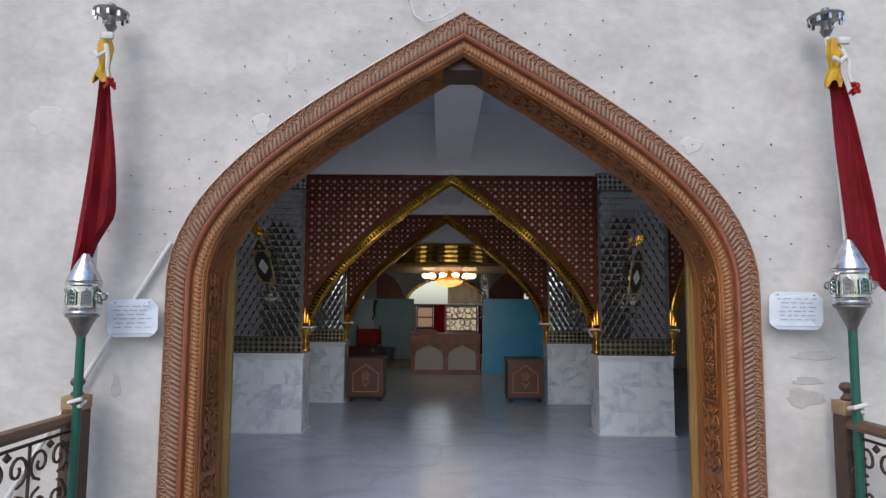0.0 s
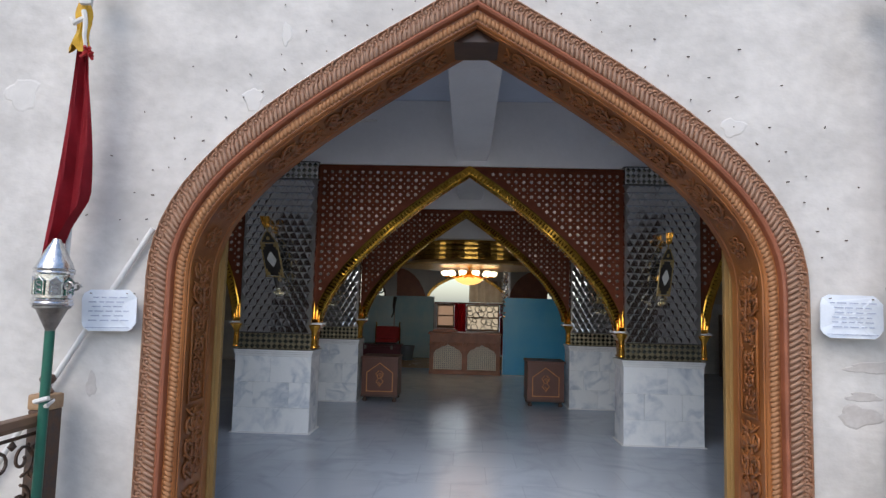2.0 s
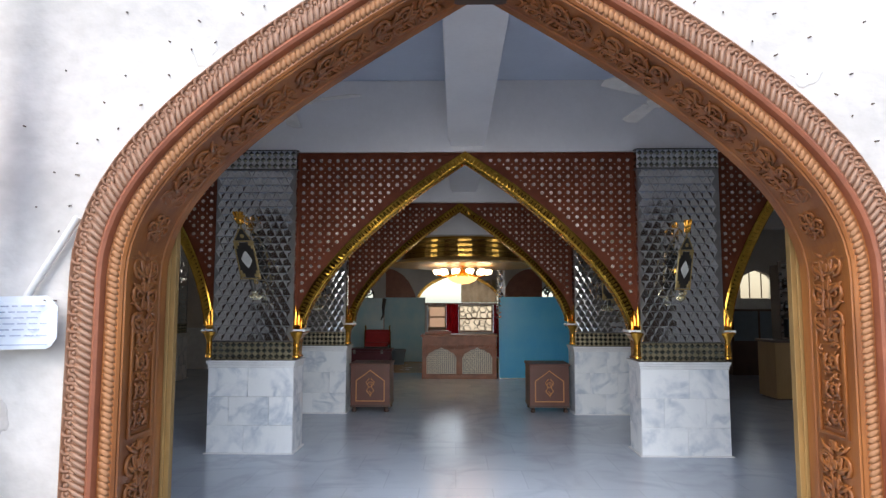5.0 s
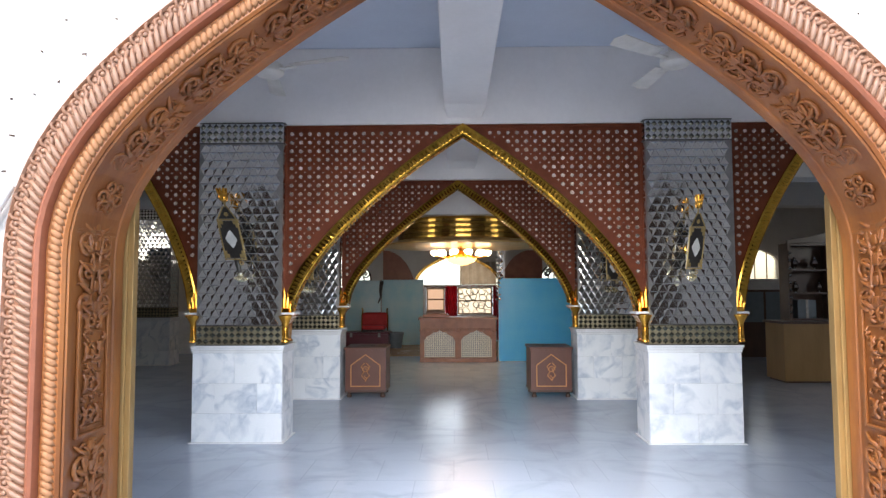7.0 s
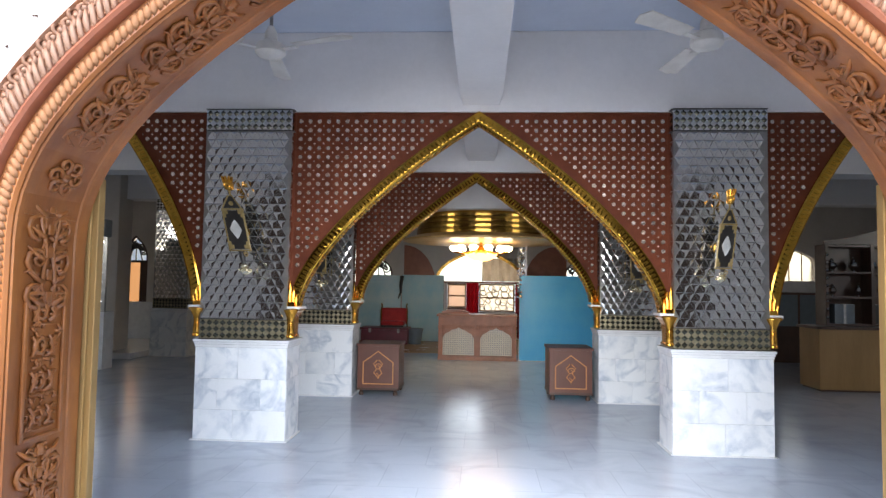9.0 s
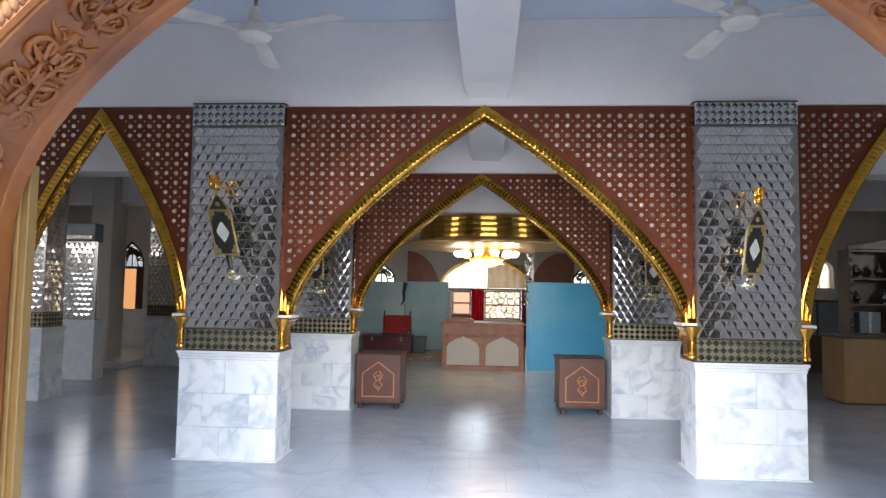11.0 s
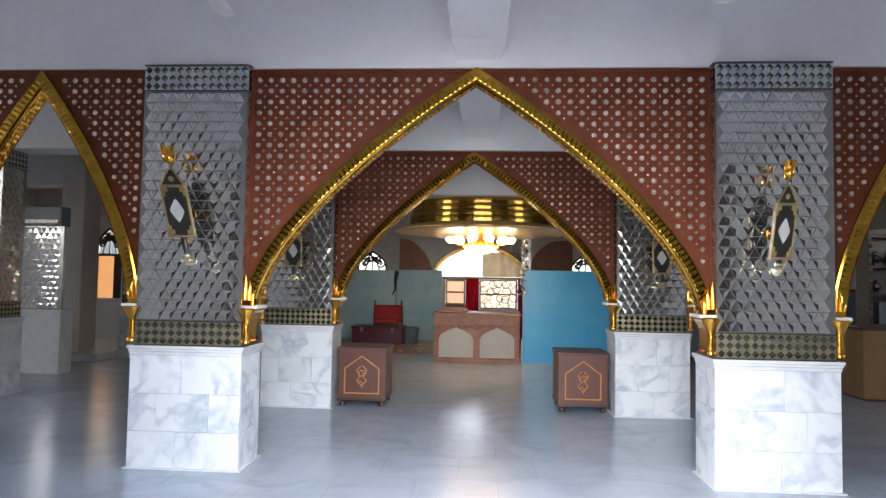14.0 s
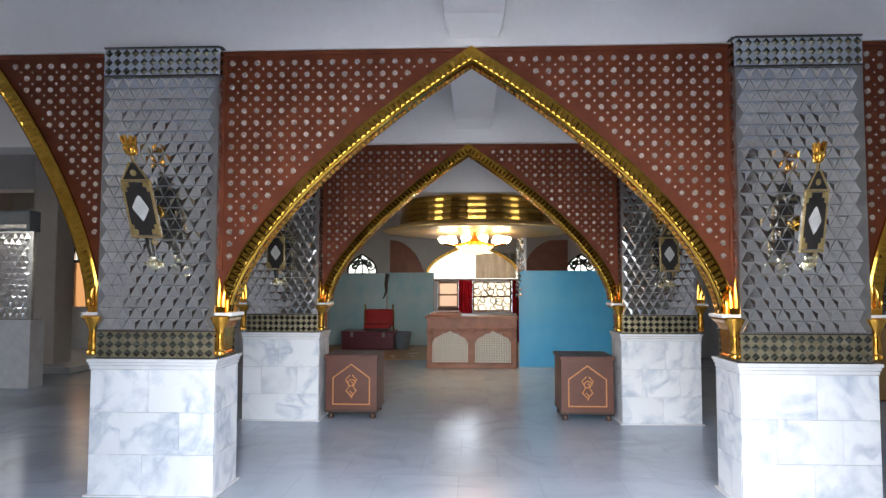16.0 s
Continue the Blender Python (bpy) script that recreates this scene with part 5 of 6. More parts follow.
LAMP_TEXT = "black and gold wall lantern with a milky lozenge"
wall_lamp(-2.115, 7.62, 1.965, 0.25, 1.04, 1.05, 0.188, 0.115, LAMP_TEXT + ", leaning aside")
wall_lamp(2.275, 7.60, 1.865, -0.13, 0.75, 1.07, 0.188, 0.02, LAMP_TEXT + ", long drop")
wall_lamp(-1.985, 10.16, 1.79, 0.02, 1.0, 0.95, 0.135, 0.09, LAMP_TEXT)
wall_lamp(2.13, 10.16, 1.77, 0.02, 1.0, 0.95, 0.135, 0.09, LAMP_TEXT)


# ---- donation boxes ----
def donation_box(x, y, turn):
    root = thing("donation_box", x, y, 0, "brown wooden donation box with an orange painted niche", "donation box", "donation boxes", turn=turn)
    w, d = 0.56, 0.56
    part("body", boxed(-w / 2, w / 2, 0, d, 0.07, 0.65, bevel=0.006), BOX_WOOD, root)
    part("lid", boxed(-w / 2 - 0.015, w / 2 + 0.015, -0.02, d + 0.02, 0.65, 0.685, bevel=0.008), BOX_WOOD, root, "overhanging brown lid")
    part("base_strip", boxed(-w / 2 - 0.006, w / 2 + 0.006, -0.006, d + 0.006, 0.07, 0.10, bevel=0.004), DARK_WOOD, root)
    bm = bmesh.new()
    pts = [(-0.20, 0.155), (0.20, 0.155), (0.20, 0.44), (0.0, 0.585), (-0.20, 0.44)]
    for (ax, az), (bx, bz) in zip(pts, pts[1:] + pts[:1]):
        dv = Vector((bx - ax, 0, bz - az))
        box(bm, -0.006, dv.length + 0.006, -0.006, 0, -0.007, 0.007, m=Matrix.Translation((ax, 0, az)) @ Matrix.Rotation(-math.atan2(dv.z, dv.x), 4, "Y"))
    part("niche_outline", bm, ORANGE_LINE, root, "orange painted pointed outline")
    bm = bmesh.new()
    for s in (-1, 1):
        tube(bm, [(0, -0.002, 0.24), (s * 0.055, -0.002, 0.30), (s * 0.02, -0.002, 0.35), (s * 0.06, -0.002, 0.42), (s * 0.012, -0.002, 0.47)], 0.007, 5)
    tube(bm, spiral(0, 0.38, 0.05, 0.012, 0, 1.3, 12), 0.006, 5)
    tube(bm, [(0.0, -0.002, 0.22), (0.02, -0.002, 0.26), (-0.02, -0.002, 0.30)], 0.006, 5)
    part("emblem", bm, ORANGE_LINE, root, "orange painted scroll emblem")
    for sx in (-1, 1):
        for sy in (0.05, d - 0.05):
            part("foot", lathed(((0.03, 0.0), (0.036, 0.02), (0.022, 0.05), (0.03, 0.072)), 10, Matrix.Translation((sx * (w / 2 - 0.05), sy, 0))), DARK_WOOD, root, "", True)
    part("slot", boxed(-0.09, 0.09, d / 2 - 0.012, d / 2 + 0.012, 0.685, 0.689), BLACK, root)
    return root


donation_box(-1.22, 10.43, 0)
donation_box(1.33, 10.43, 0)


# ---- reception desk ----
desk = thing("reception_desk", 0.075, 14.70, 0, "reddish carved wooden desk with two pale arched lattice panels", "desk")
W = 1.56
part("plinth", boxed(-W / 2, W / 2, -0.02, 0.66, 0, 0.08, bevel=0.006), DESK_WOOD, desk)
part("body", boxed(-W / 2 + 0.02, W / 2 - 0.02, 0.03, 0.64, 0.08, 0.86), DESK_WOOD, desk)
part("desk_top", boxed(-W / 2 - 0.03, W / 2 + 0.03, -0.05, 0.68, 0.86, 0.905, bevel=0.008), DESK_WOOD, desk, "flat overhanging desk top")
part("frieze", boxed(-W / 2 + 0.005, W / 2 - 0.005, -0.012, 0.03, 0.70, 0.86, bevel=0.005), DESK_WOOD, desk)
for x in (-W / 2 + 0.05, 0.0, W / 2 - 0.05):
    p = part("stile", boxed(x - 0.045, x + 0.045, -0.012, 0.03, 0.08, 0.70, bevel=0.006), DESK_WOOD, desk)
    bm = bmesh.new()
    for s in (-1, 1):
        tube(bm, [(x, -0.015, 0.60), (x + s * 0.05, -0.02, 0.64), (x + s * 0.03, -0.02, 0.69)], 0.012, 5)
    part("corbel", bm, DESK_WOOD, p)
for c in (-0.375, 0.375):
    plain = arch(c, 0.315, 0.43, 0.655, (0.31, 0.52), (0.17, 0.60), 20, base=0.10)
    hole = [p if p.y < 0.42 else Vector((p.x, p.y - 0.022 * abs(math.sin((p.x - c) / 0.315 * math.pi * 2.5)))) for p in plain]
    part("arch_panel", slab_with_hole(hole, c - 0.33, c + 0.33, 0.1, 0.70, -0.004, 0.012), DESK_WOOD, desk, "scalloped wooden arch")
    # the sheet's grey colour supplies the shade in the lattice holes
    part("lattice_back", boxed(c - 0.32, c + 0.32, 0.0265, 0.029, 0.10, 0.69), GREY_PLASTIC, desk, "grey sheet that stands in for shade behind the lattice")
    lat = bmesh.new()
    for k in range(-7, 8):
        x = c + k * 0.043
        box(lat, x - 0.0085, x + 0.0085, 0.016, 0.026, 0.10, 0.68)
    for k in range(14):
        z = 0.115 + k * 0.042
        box(lat, c - 0.315, c + 0.315, 0.018, 0.0255, z - 0.008, z + 0.008)
        for j in range(-7, 8, 2):
            xx = c + j * 0.043 + (0.043 if k % 2 else 0)
            if abs(xx - c) < 0.3:
                box(lat, xx - 0.016, xx + 0.016, 0.013, 0.018, z - 0.016, z + 0.016)
    part("lattice", lat, LATTICE, desk, "pale carved lattice")
for s in (-1, 1):
    for k in range(6):
        x = s * (0.12 + 0.1 * k)
        bm = bmesh.new()
        tube(bm, [(p[0], -0.016, p[2]) for p in spiral(x, 0.655, 0.035, 0.01, 0, 1.3 * s, 10)], 0.008, 5)
        part("carved_scroll", bm, DESK_WOOD, desk)


# ---- boards ----
def board(name, x0, x1, y, h, mat, label, turn=0.0, group=""):
    root = thing(name, x0, y, 0, label, "partition board", group, turn=turn)
    w = x1 - x0
    part("sheet", boxed(0, w, 0, 0.035, 0.012, h, bevel=0.003), mat, root)
    part("edge_left", boxed(-0.012, 0.0, -0.004, 0.039, 0.0, h + 0.004), DULL_SILVER, root, "thin metal edge")
    part("edge_right", boxed(w, w + 0.012, -0.004, 0.039, 0.0, h + 0.004), DULL_SILVER, root, "thin metal edge")
    part("edge_foot", boxed(0, w, -0.004, 0.039, 0.0, 0.012), DULL_SILVER, root, "thin metal edge")
    return root


board("partition_board", 0.91, 2.75, 14.80, 1.70, BLUE, "sky-blue laminate partition board standing upright")
board("partition_board", -3.35, -1.98, 18.75, 1.72, TEAL, "pale teal laminate partition board with a glossy face", 5)
board("partition_board", -1.95, -0.83, 18.85, 1.74, TEAL, "pale teal laminate partition board with a glossy face", -7)
bm = bmesh.new()
tube(bm, [(-1.93, 18.66, 1.70), (-1.96, 18.62, 1.45), (-1.95, 18.60, 1.28), (-2.02, 18.6, 1.12)], 0.05, 8, lambda f: 1.1 - 0.8 * f)
tagged(part("hanging_cloth", bm, BLACK, smooth=True), "dark cloth hanging between two teal boards", "cloth")

# ---- trunk, chair, bucket ----
trunk = thing("storage_trunk", -2.22, 17.6, 0, "maroon lacquered storage trunk standing on the floor", "trunk")
part("body", boxed(-0.58, 0.58, 0, 0.6, 0.02, 0.36, bevel=0.02), MAROON, trunk)
part("lid", boxed(-0.6, 0.6, -0.02, 0.62, 0.36, 0.42, bevel=0.015), MAROON, trunk)
for x in (-0.35, 0.35):
    part("clasp", boxed(x - 0.03, x + 0.03, -0.03, 0.0, 0.30, 0.40, bevel=0.004), DULL_SILVER, trunk)
chair = thing("red_chair", -2.05, 17.78, 0.42, "bright red upholstered low chair placed on the trunk", "chair")
bm = boxed(-0.32, 0.32, 0.30, 0.44, 0.06, 0.47, bevel=0.06)
part("backrest", bm, RED, chair, "rounded red backrest")
part("seat", boxed(-0.29, 0.29, -0.02, 0.34, 0.05, 0.15, bevel=0.03), RED, chair, "red seat pad")
part("base", boxed(-0.27, 0.27, 0.0, 0.40, 0.0, 0.05, bevel=0.01), BLACK, chair)
for s in (-1, 1):
    bm = bmesh.new()
    tube(bm, [(s * 0.33, 0.36, 0.0), (s * 0.33, 0.36, 0.4), (s * 0.31, 0.36, 0.52), (s * 0.33, 0.36, 0.58)], 0.018, 8)
    part("post", bm, BRASS, chair, "gilt chair post", True)
bucket = thing("bucket", -1.5, 18.0, 0, "grey-blue plastic bucket on the floor", "bucket")
part("shell", lathed(((0.15, 0.0), (0.155, 0.01), (0.20, 0.36), (0.215, 0.37), (0.215, 0.39), (0.19, 0.39), (0.145, 0.03)), 18), GREY_PLASTIC, bucket, "", True)
bm = bmesh.new()
tube(bm, [(0.21 * math.cos(a), -0.02 - 0.05 * math.sin(a), 0.37 - 0.12 * math.sin(a)) for a in [math.pi * i / 10 for i in range(11)]], 0.006, 5)
part("bail", bm, DULL_SILVER, bucket)

# ---- brass canopy and chandelier ----
canopy = thing("brass_canopy", 0.16, 13.55, 0, "round brass mosaic drum with a wide brim under the ceiling", "ceiling canopy", kind="structure")
part("brim", lathed(((1.18, 2.275), (1.42, 2.265), (1.455, 2.275), (1.455, 2.292), (1.40, 2.312), (1.24, 2.36), (1.20, 2.37)), 64), GILT, canopy, "wide rolled gilded brim", True)
bm = bmesh.new()
for k in range(4):
    z = 2.37 + k * 0.09
    r = 1.20 - 0.010 * k
    lathe(bm, ((r - 0.02, z), (r, z + 0.003), (r + 0.002, z + 0.045), (r, z + 0.085), (r - 0.02, z + 0.089)), 60)
part("drum", bm, BRASS, canopy, "ribbed brass drum")
part("soffit", lathed(((0.1, 2.29), (1.19, 2.28), (1.19, 2.29), (0.1, 2.30)), 48), GILT, canopy, "flat gilded soffit")
tagged(part("ceiling_drop", boxed(-2.3, 2.6, 12.25, 14.85, 2.73, CEILING, bevel=0.015), CEIL), "white plastered dropped ceiling above the brass canopy", "ceiling", kind="structure")
chand = thing("chandelier", 0.13, 13.45, 0, "lit chandelier with white globes above an amber bowl", "chandelier")
bm = bmesh.new()
tube(bm, [(0, 0, 2.34), (0, 0, 2.0)], 0.02, 8)
part("stem", bm, GOLD, chand)
part("hub", lathed(((0.05, 2.2), (0.14, 2.17), (0.16, 2.12), (0.10, 2.08)), 16), GOLD, chand, "", True)
part("bowl", lathed(((0.02, 1.92), (0.12, 1.935), (0.22, 1.975), (0.28, 2.03), (0.30, 2.06)), 20), AMBER, chand, "glowing amber glass bowl", True)
for k in range(12):
    a = 2 * math.pi * (k + 0.5) / 12
    cx, cy = 0.50 * math.cos(a), 0.50 * math.sin(a)
    bm = bmesh.new()
    tube(bm, [(0.12 * math.cos(a), 0.12 * math.sin(a), 2.12), (0.32 * math.cos(a), 0.32 * math.sin(a), 2.05), (cx, cy, 2.09)], 0.011, 6)
    arm = part("arm", bm, GOLD, chand, "", True)
    part("globe", lathed(((0.03, 2.10), (0.065, 2.12), (0.082, 2.15), (0.072, 2.18), (0.04, 2.195)), 14, Matrix.Translation((cx, cy, 0))), BULB, arm, "lit white glass globe", True)


# ---- back windows ----
def lattice_window(name, x0, x1, z0, z1, y, cell, label, frame_mat, bar_mat, pane_mat):
    root = thing(name, (x0 + x1) / 2, y, z0, label, "window", kind="structure")
    w, h = x1 - x0, z1 - z0
    for nm, b in (("frame_left", (-w / 2, -w / 2 + 0.04, 0, h)), ("frame_right", (w / 2 - 0.04, w / 2, 0, h)), ("frame_foot", (-w / 2 + 0.04, w / 2 - 0.04, 0, 0.04)), ("frame_head", (-w / 2 + 0.04, w / 2 - 0.04, h - 0.04, h)), ("crossbar", (-w / 2 + 0.04, w / 2 - 0.04, h / 2 - 0.02, h / 2 + 0.02))):
        part(nm, boxed(b[0], b[1], -0.03, 0.03, b[2], b[3], bevel=0.004), frame_mat, root)
    if cell:
        r = random.Random(9)
        bm = bmesh.new()
        nx, nz = max(int(w / cell), 2), max(int(h / cell), 2)
        for i in range(nx):
            for k in range(nz):
                cx, cz = -w / 2 + (i + 0.5) * w / nx, (k + 0.5) * h / nz
                n = 6
                cx, cz, big = cx + r.uniform(-0.3, 0.3) * w / nx, cz + r.uniform(-0.3, 0.3) * h / nz, r.uniform(0.35, 0.62)
                pts = [(cx + w / nx * big * math.cos(2 * math.pi * q / n + 0.4 * r.random()), 0, cz + h / nz * big * math.sin(2 * math.pi * q / n)) for q in range(n + 1)]
                pts[-1] = pts[0]
                tube(bm, pts, 0.016, 4)
        part("tracery", bm, bar_mat, root)
    pane = part("pane", boxed(-w / 2 + 0.03, w / 2 - 0.03, 0.005, 0.012, 0.03, h - 0.03), pane_mat, root, "frosted pane")
    pane.visible_shadow = False
    return root


lattice_window("window_1", -0.80, -0.28, 0.86, 1.52, 20.06, 0, "two-pane window with bright daylight behind", PALE_WOOD, PALE_WOOD, DIM_PANE)
lattice_window("window_2", 0.09, 1.08, 0.76, 1.54, 20.06, 0.17, "bright window with pale carved tracery", PALE_WOOD, LATTICE, CREAM_PANE)
tagged(part("transom", boxed(-1.11, 1.29, 20.0, 20.1, 1.545, 1.60, bevel=0.006), DESK_WOOD), "brown wooden transom across the arched window", "transom", kind="structure")
tagged(part("mullion", boxed(-1.11, -0.81, 20.03, 20.12, 0.72, 1.545), INNER), "plain wall strip beside the window", "mullion", kind="structure")
tagged(part("sill", boxed(-0.805, -0.26, 20.03, 20.12, 0.757, 0.86), DESK_WOOD), "brown wooden strip under the two-pane window", "sill", kind="structure")
tagged(part("head", boxed(-0.805, -0.26, 20.03, 20.12, 1.52, 1.543), DESK_WOOD), "brown wooden strip above the two-pane window", "trim", kind="structure")
tagged(part("apron", boxed(-0.80, 1.29, 20.03, 20.12, 0.72, 0.755), INNER), "plain sill strip below the windows", "sill", kind="structure")


def curtain(x0, x1, y, z0, z1, mat, label):
    bm = bmesh.new()
    n = 24
    a = [bm.verts.new((x0 + (x1 - x0) * i / n, y + 0.03 * math.sin(i * 1.3), z0)) for i in range(n + 1)]
    b = [bm.verts.new((x0 + (x1 - x0) * i / n, y + 0.022 * math.sin(i * 1.3 + 0.3), z1)) for i in range(n + 1)]
    for i in range(n):
        bm.faces.new((a[i], a[i + 1], b[i + 1], b[i]))
    bmesh.ops.solidify(bm, geom=bm.faces[:], thickness=0.005)
    return tagged(part("curtain", bm, mat, smooth=True), label, "curtain")


curtain(-0.27, 0.08, 19.93, 0.72, 1.56, RED_CLOTH, "dark red curtain drawn between two windows")
curtain(1.10, 1.30, 19.93, 0.72, 1.56, RED_CLOTH, "dark red curtain beside the bright window")
curtain(0.16, 1.20, 19.985, 1.61, 2.26, CREAM, "cream curtain behind half of the arched window")
trim = part("window_trim", moulding([p for p in WIN_C if p.y >= 1.6], ((-0.04, 19.995), (-0.04, 19.96), (0.04, 19.96), (0.05, 19.995))), BRASS)
tagged(trim, "thin brass trim round the arched window", "trim", kind="structure")
for s, name in ((-1, "tympanum"), (1, "tympanum")):
    bm = bmesh.new()
    cx = 0.09
    wide = 2.13 if s < 0 else 2.42
    pts = [(wide, 1.62), (wide, 2.60), (1.95, 2.58), (1.80, 2.52), (1.62, 2.40), (1.46, 2.22), (1.34, 2.0), (1.26, 1.8), (1.22, 1.62)]
    a = [bm.verts.new((cx + s * x, 19.93, z)) for x, z in pts]
    b = [bm.verts.new((cx + s * x, 19.99, z)) for x, z in pts]
    bm.faces.new(a)
    bm.faces.new(b[::-1])
    for i in range(len(pts)):
        j = (i + 1) % len(pts)
        bm.faces.new((a[i], a[j], b[j], b[i]))
    tagged(part(name, bm, WOOD_RED), "dark red painted panel above the window wall", "wall panel", kind="structure")


def fan_tracery(pts, c, y, name, leaf):
    """Dark arabesque tracery in an arched opening."""
    root = thing(name, c, y, 0, "arched window with dark arabesque tracery", "window", kind="structure")
    half = max(p.x for p in pts) - c
    lo, hi = min(p.y for p in pts), max(p.y for p in pts)
    z0 = hi - min(hi - lo, 0.62)
    bm = bmesh.new()
    mid = z0 + (hi - z0) * 0.36
    tube(bm, [(c - half, y, z0), (c + half, y, z0)], 0.03, 6)
    for k in range(7):
        a = math.pi * (k + 0.5) / 7
        p = spiral(c + half * 0.55 * math.cos(a), mid + (hi - mid) * 0.5 * math.sin(a) - 0.03, half * 0.30, 0.02, a, 1.4 if k % 2 else -1.4, 14)
        tube(bm, [(q[0], y, q[2]) for q in p], 0.024, 5)
    for k in range(3):
        tube(bm, [(c + half * 0.5 * (k - 1), y, z0), (c + half * 0.25 * (k - 1), y, mid + 0.1)], 0.02, 5)
    bm.transform(Matrix.Translation((-c, -y, 0)))
    part("tracery", bm, BLACK, root)
    bm = moulding([Vector((p.x - c, p.y)) for p in pts], ((-0.05, -0.03), (-0.05, 0.03), (0.0, 0.03), (0.0, -0.03)))
    part("frame", bm, DARK_WOOD, root)
    if leaf:
        pane = part("amber_pane", boxed(-half + 0.05, half * 0.35, 0.0, 0.01, lo, z0), AMBER_PANE, root, "amber frosted pane")
        pane.visible_shadow = False
        part("shutter", boxed(half * 0.37, half - 0.05, -0.02, 0.02, lo, z0, bevel=0.005), DARK_WOOD, root, "dark wooden shutter")


fan_tracery(FAN_L, -2.78, 20.06, "window_3", False)
fan_tracery(FAN_R, 2.86, 20.06, "window_4", False)
fan_tracery(WIN_L, -8.05, 16.66, "window_5", True)
blind = thing("window_6", 7.16, 16.7, 1.70, "arched side window with a cream frosted pane", "window", kind="structure")
pane = part("pane", boxed(-0.42, 0.42, 0, 0.01, 0.0, 0.7), CREAM_PANE, blind, "cream frosted pane")
pane.visible_shadow = False
for x in (-0.14, 0.14):
    part("glazing_bar", boxed(x - 0.012, x + 0.012, -0.012, 0.0, 0.0, 0.64), PALE_WOOD, blind)

# ---- side bays ----
column = tagged(part("column", boxed(-7.36, -6.93, 13.95, 14.45, 0.0, CEILING, bevel=0.02), INNER), "plain beige square column", "column", kind="structure")
wall_mosaic = thing("mirror_panel", -7.4, 12.2, 0.95, "mirror mosaic panel on the side of the hall", "wall mirror", kind="structure")
part("bed", boxed(0.0, 1.3, 0, 0.05, 0, 1.25), GROUT, wall_mosaic)
mirror_field(wall_mosaic, pose(0, 0, 0), 1.3, 0.02, 1.23, False)
part("dado", boxed(0.0, 1.3, 0, 0.3, -0.95, 0.0), MARBLE_PLAIN, wall_mosaic, "grey marble dado")
unit = thing("air_conditioner", -6.6, 12.2, 2.2, "grey wall-mounted air conditioner unit", "air conditioner")
part("casing", boxed(-0.45, 0.45, 0, 0.22, 0, 0.3, bevel=0.02), GREY_PLASTIC, unit)
part("grille", boxed(-0.4, 0.4, -0.012, 0, 0.04, 0.1, bevel=0.003), DULL_SILVER, unit)
platform = tagged(part("platform", boxed(-8.6, -6.4, 13.6, 16.6, 0.0, 0.12, bevel=0.02), MARBLE_PLAIN), "low pale marble platform by the side window", "platform", kind="structure")

counter = thing("sales_counter", 5.16, 11.75, 0, "ochre plywood counter standing on the marble floor", "counter")
part("body", boxed(0, 2.4, 0, 0.6, 0.03, 0.92, bevel=0.006), OCHRE, counter)
part("plinth", boxed(0.03, 2.37, 0.03, 0.57, 0.0, 0.03), DARK_WOOD, counter)
part("counter_top", boxed(-0.03, 2.43, -0.03, 0.63, 0.92, 0.96, bevel=0.006), DARK_WOOD, counter, "dark brown counter top")
cabinet = thing("display_cabinet", 5.42, 12.05, 0.96, "dark wooden display cabinet with silverware on the counter", "display cabinet")
part("back_panel", boxed(0, 2.1, 0.28, 0.31, 0, 1.25), DARK_WOOD, cabinet)
for x in (0.0, 0.68, 1.38, 2.06):
    part("stile", boxed(x, x + 0.05, 0, 0.28, 0, 1.25, bevel=0.004), DARK_WOOD, cabinet)
for z in (0.0, 0.42, 0.80, 1.21):
    part("shelf", boxed(0.05, 2.06, 0.01, 0.28, z, z + 0.03), DARK_WOOD, cabinet)
bm = bmesh.new()
ring = [(0.0, 1.25), (2.1, 1.25), (2.1, 1.30), (1.7, 1.36), (1.2, 1.50), (1.05, 1.58), (0.9, 1.50), (0.4, 1.36), (0.0, 1.30)]
a = [bm.verts.new((x, 0.0, z)) for x, z in ring]
b = [bm.verts.new((x, 0.05, z)) for x, z in ring]
bm.faces.new(a)
bm.faces.new(b[::-1])
for i in range(len(ring)):
    j = (i + 1) % len(ring)
    bm.faces.new((a[i], a[j], b[j], b[i]))
part("pediment", bm, DARK_WOOD, cabinet, "carved dark pediment")
for k in range(9):
    part("bead", lathed(((0.004, 0.0), (0.024, 0.025), (0.004, 0.055)), 8, Matrix.Translation((0.025, -0.01, 0.1 + 0.12 * k))), SILVER, cabinet, "silver bead")
rnd = random.Random(3)
for z, n in ((0.45, 5), (0.83, 6)):
    for k in range(n):
        x = 0.18 + k * 1.85 / n + rnd.uniform(-0.03, 0.03)
        h, r = rnd.uniform(0.12, 0.26), rnd.uniform(0.05, 0.085)
        v = thing("silver_vessel", 5.42 + x, 12.05 + 0.13, 0.96 + z, "small silver vessel on a cabinet shelf", "vessel", "silver vessels in the cabinet")
        part("belly", lathed(((r * 0.6, 0.0), (r * 0.35, h * 0.12), (r, h * 0.4), (r * 0.8, h * 0.62), (r * 0.35, h * 0.75)), 12), SILVER, v, "", True)
        part("lid", lathed(((r * 0.4, h * 0.75), (r * 0.5, h * 0.82), (r * 0.1, h * 0.95), (r * 0.12, h)), 12), SILVER, v, "", True)
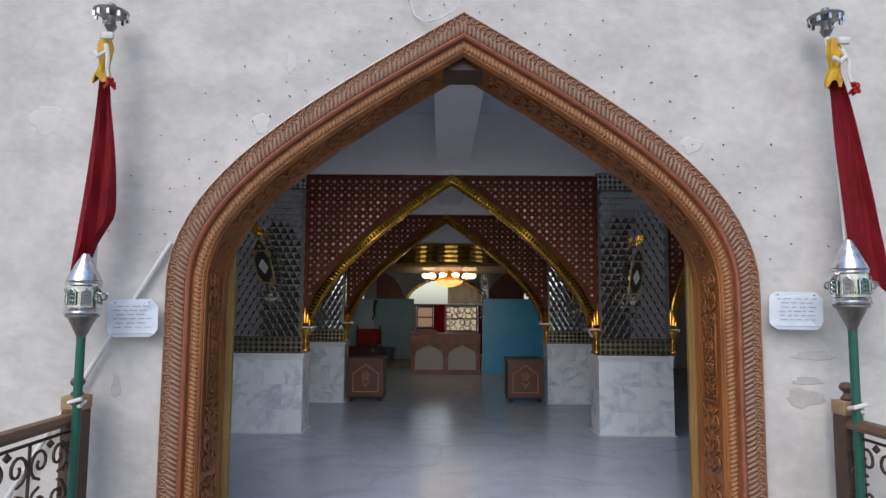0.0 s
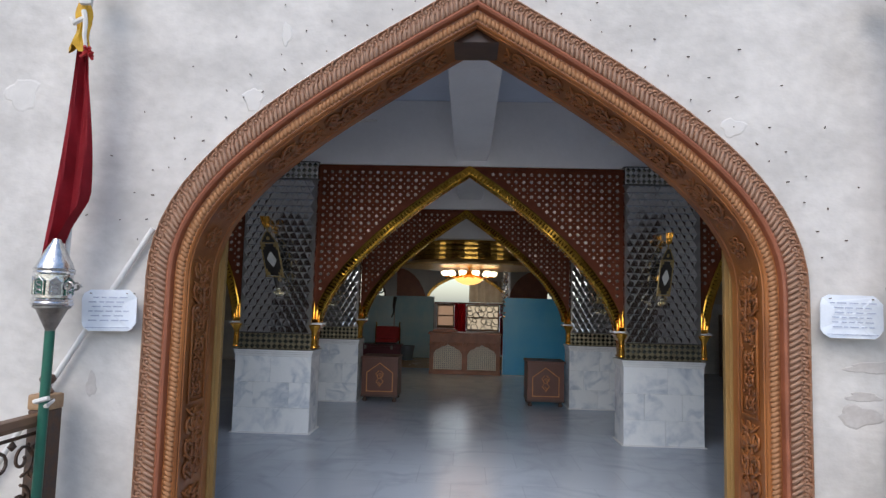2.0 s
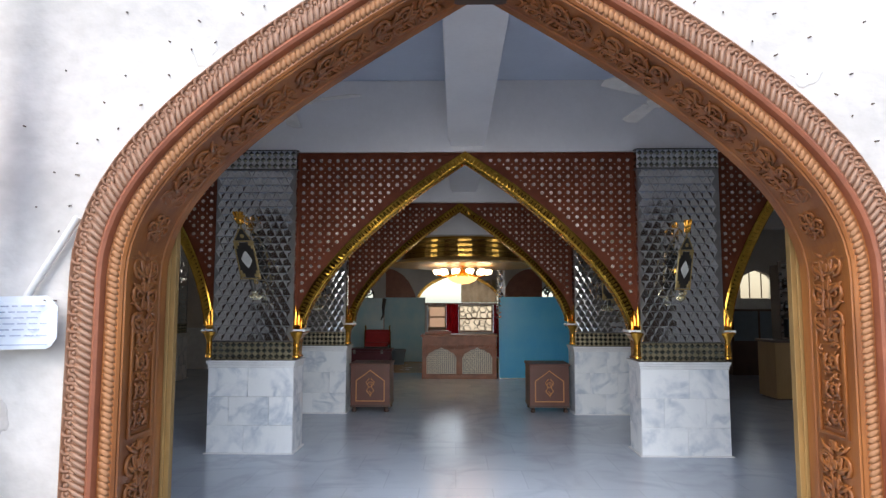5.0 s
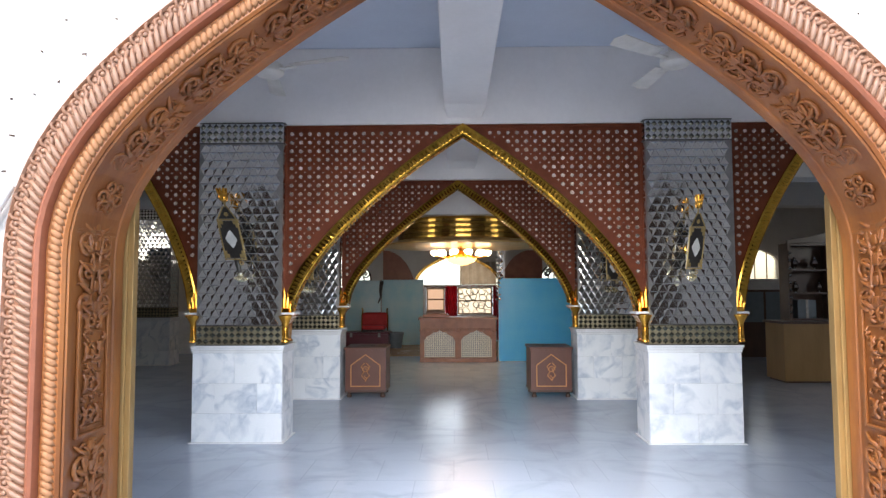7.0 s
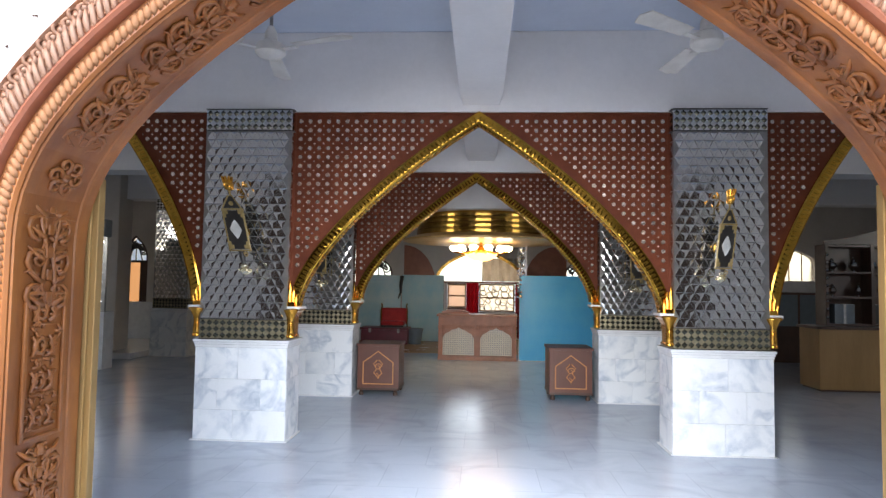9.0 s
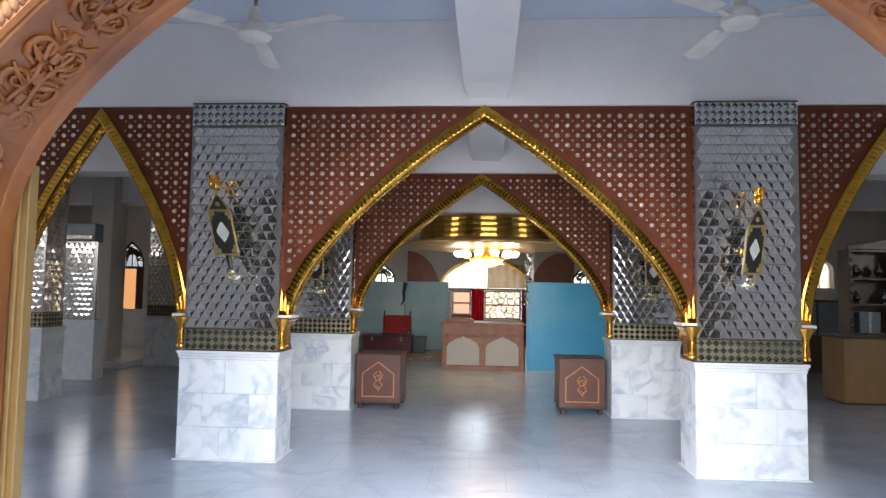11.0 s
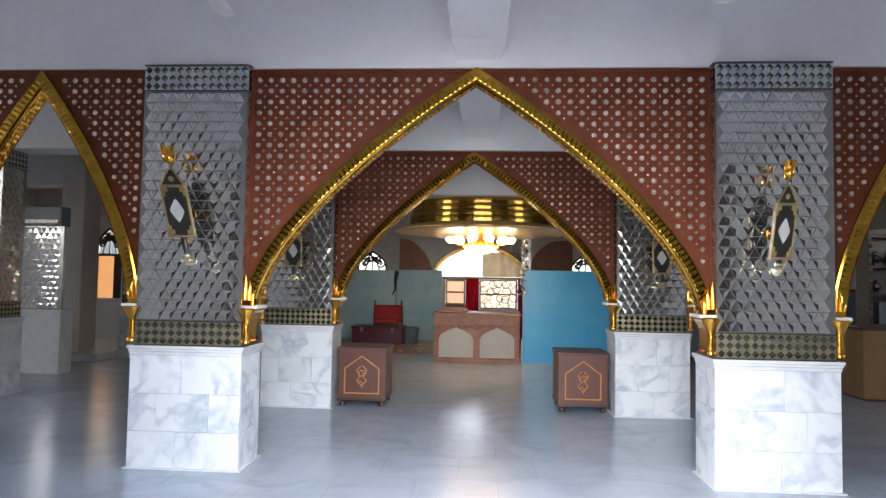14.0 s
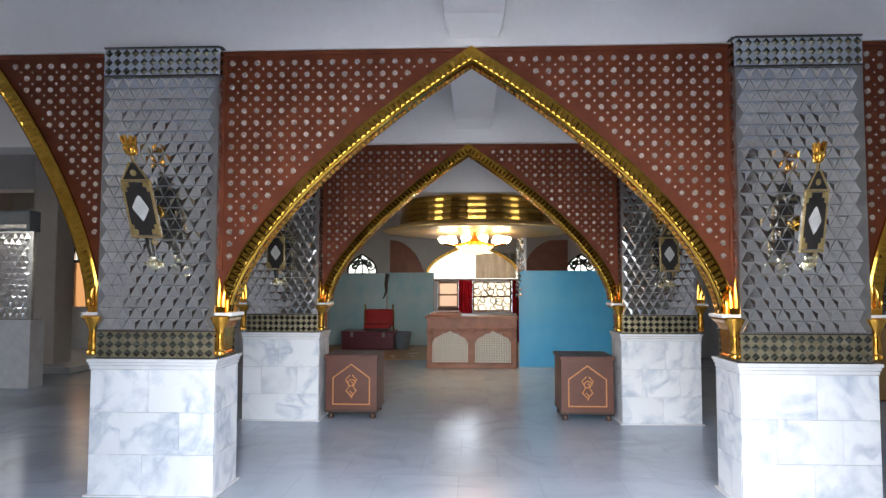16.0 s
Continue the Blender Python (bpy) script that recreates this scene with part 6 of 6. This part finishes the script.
for x, c, w in ((0.3, GREY_PLASTIC, 0.3), (0.95, BLACK, 0.42), (1.62, BLUE, 0.36)):
    b = thing("packed_box", 5.42 + x, 12.05 + 0.04, 0.99, "dark packed box on the cabinet shelf", "box", "boxes in the cabinet")
    part("carton", boxed(-w / 2, w / 2, 0, 0.2, 0, 0.3, bevel=0.01), c, b)
    part("strap", boxed(-0.02, 0.02, -0.003, 0.203, 0.0, 0.303), DULL_SILVER, b)
stack = thing("shelf_unit", 7.0, 15.6, 0, "dark low shelf unit below the side window", "shelf unit")
part("body", boxed(-0.9, 0.9, 0, 0.5, 0, 1.45, bevel=0.01), DARK_WOOD, stack)
for k in range(3):
    part("glass_door", boxed(-0.85 + 0.58 * k, -0.32 + 0.58 * k, -0.012, 0, 0.75, 1.4, bevel=0.004), GREY_PLASTIC, stack, "dark glass door")

# thin tan sheet laid over the grey floor behind the desk
tagged(part("floor_back", boxed(-3.98, 3.98, 15.9, 19.99, 0.0, 0.004), TAN_FLOOR), "tan polished floor sheet behind the desk", "floor", kind="structure")
curtain(0.86, 0.90, 14.72, 0.45, 1.50, RED_CLOTH, "dark red cloth hung on the board edge")
column = thing("mirror_column", 1.02, 15.5, 0, "slim column clad in mirror mosaic behind the board", "column", kind="structure")
part("core", boxed(-0.08, 0.08, 0.0, 0.16, 0, CEILING), GROUT, column)
mirror_field(column, pose(-0.09, -0.001, 0), 0.18, 0.9, 3.0, False)
ledger = thing("wooden_case", -0.35, 14.9, 0.905, "low reddish wooden case on the desk top", "case")
part("body", boxed(-0.30, 0.25, 0, 0.3, 0, 0.05, bevel=0.006), DESK_WOOD, ledger)
part("lid", boxed(-0.22, 0.2, 0.03, 0.27, 0.05, 0.075, bevel=0.008), DESK_WOOD, ledger)

# string of tinsel flowers by the edge of the blue board
string = thing("hanging_garland", 0.895, 14.62, 0, "silver tinsel garland hanging beside the blue board", "garland")
bm = bmesh.new()
tube(bm, [(0, 0, 2.73), (0.004, 0, 2.2), (-0.003, 0, 1.22)], 0.006, 5)
part("cord", bm, DULL_SILVER, string)
rnd = random.Random(17)
for k in range(11):
    bm = bmesh.new()
    zc = 2.12 - 0.085 * k
    for q in range(7):
        a, b = rnd.uniform(0, 6.28), rnd.uniform(-0.6, 0.9)
        end = Vector((0.055 * math.cos(a), 0.035 * math.sin(a), 0.045 * b))
        tube(bm, [(0, 0, zc), tuple(end * 0.6 + Vector((0, 0, zc + 0.008))), tuple(end + Vector((0, 0, zc)))], 0.012, 5, lambda g: 0.5 + 0.8 * math.sin(3.0 * g))
    part("tinsel_flower", bm, SILVER if k % 3 else DULL_SILVER, string, "", True)
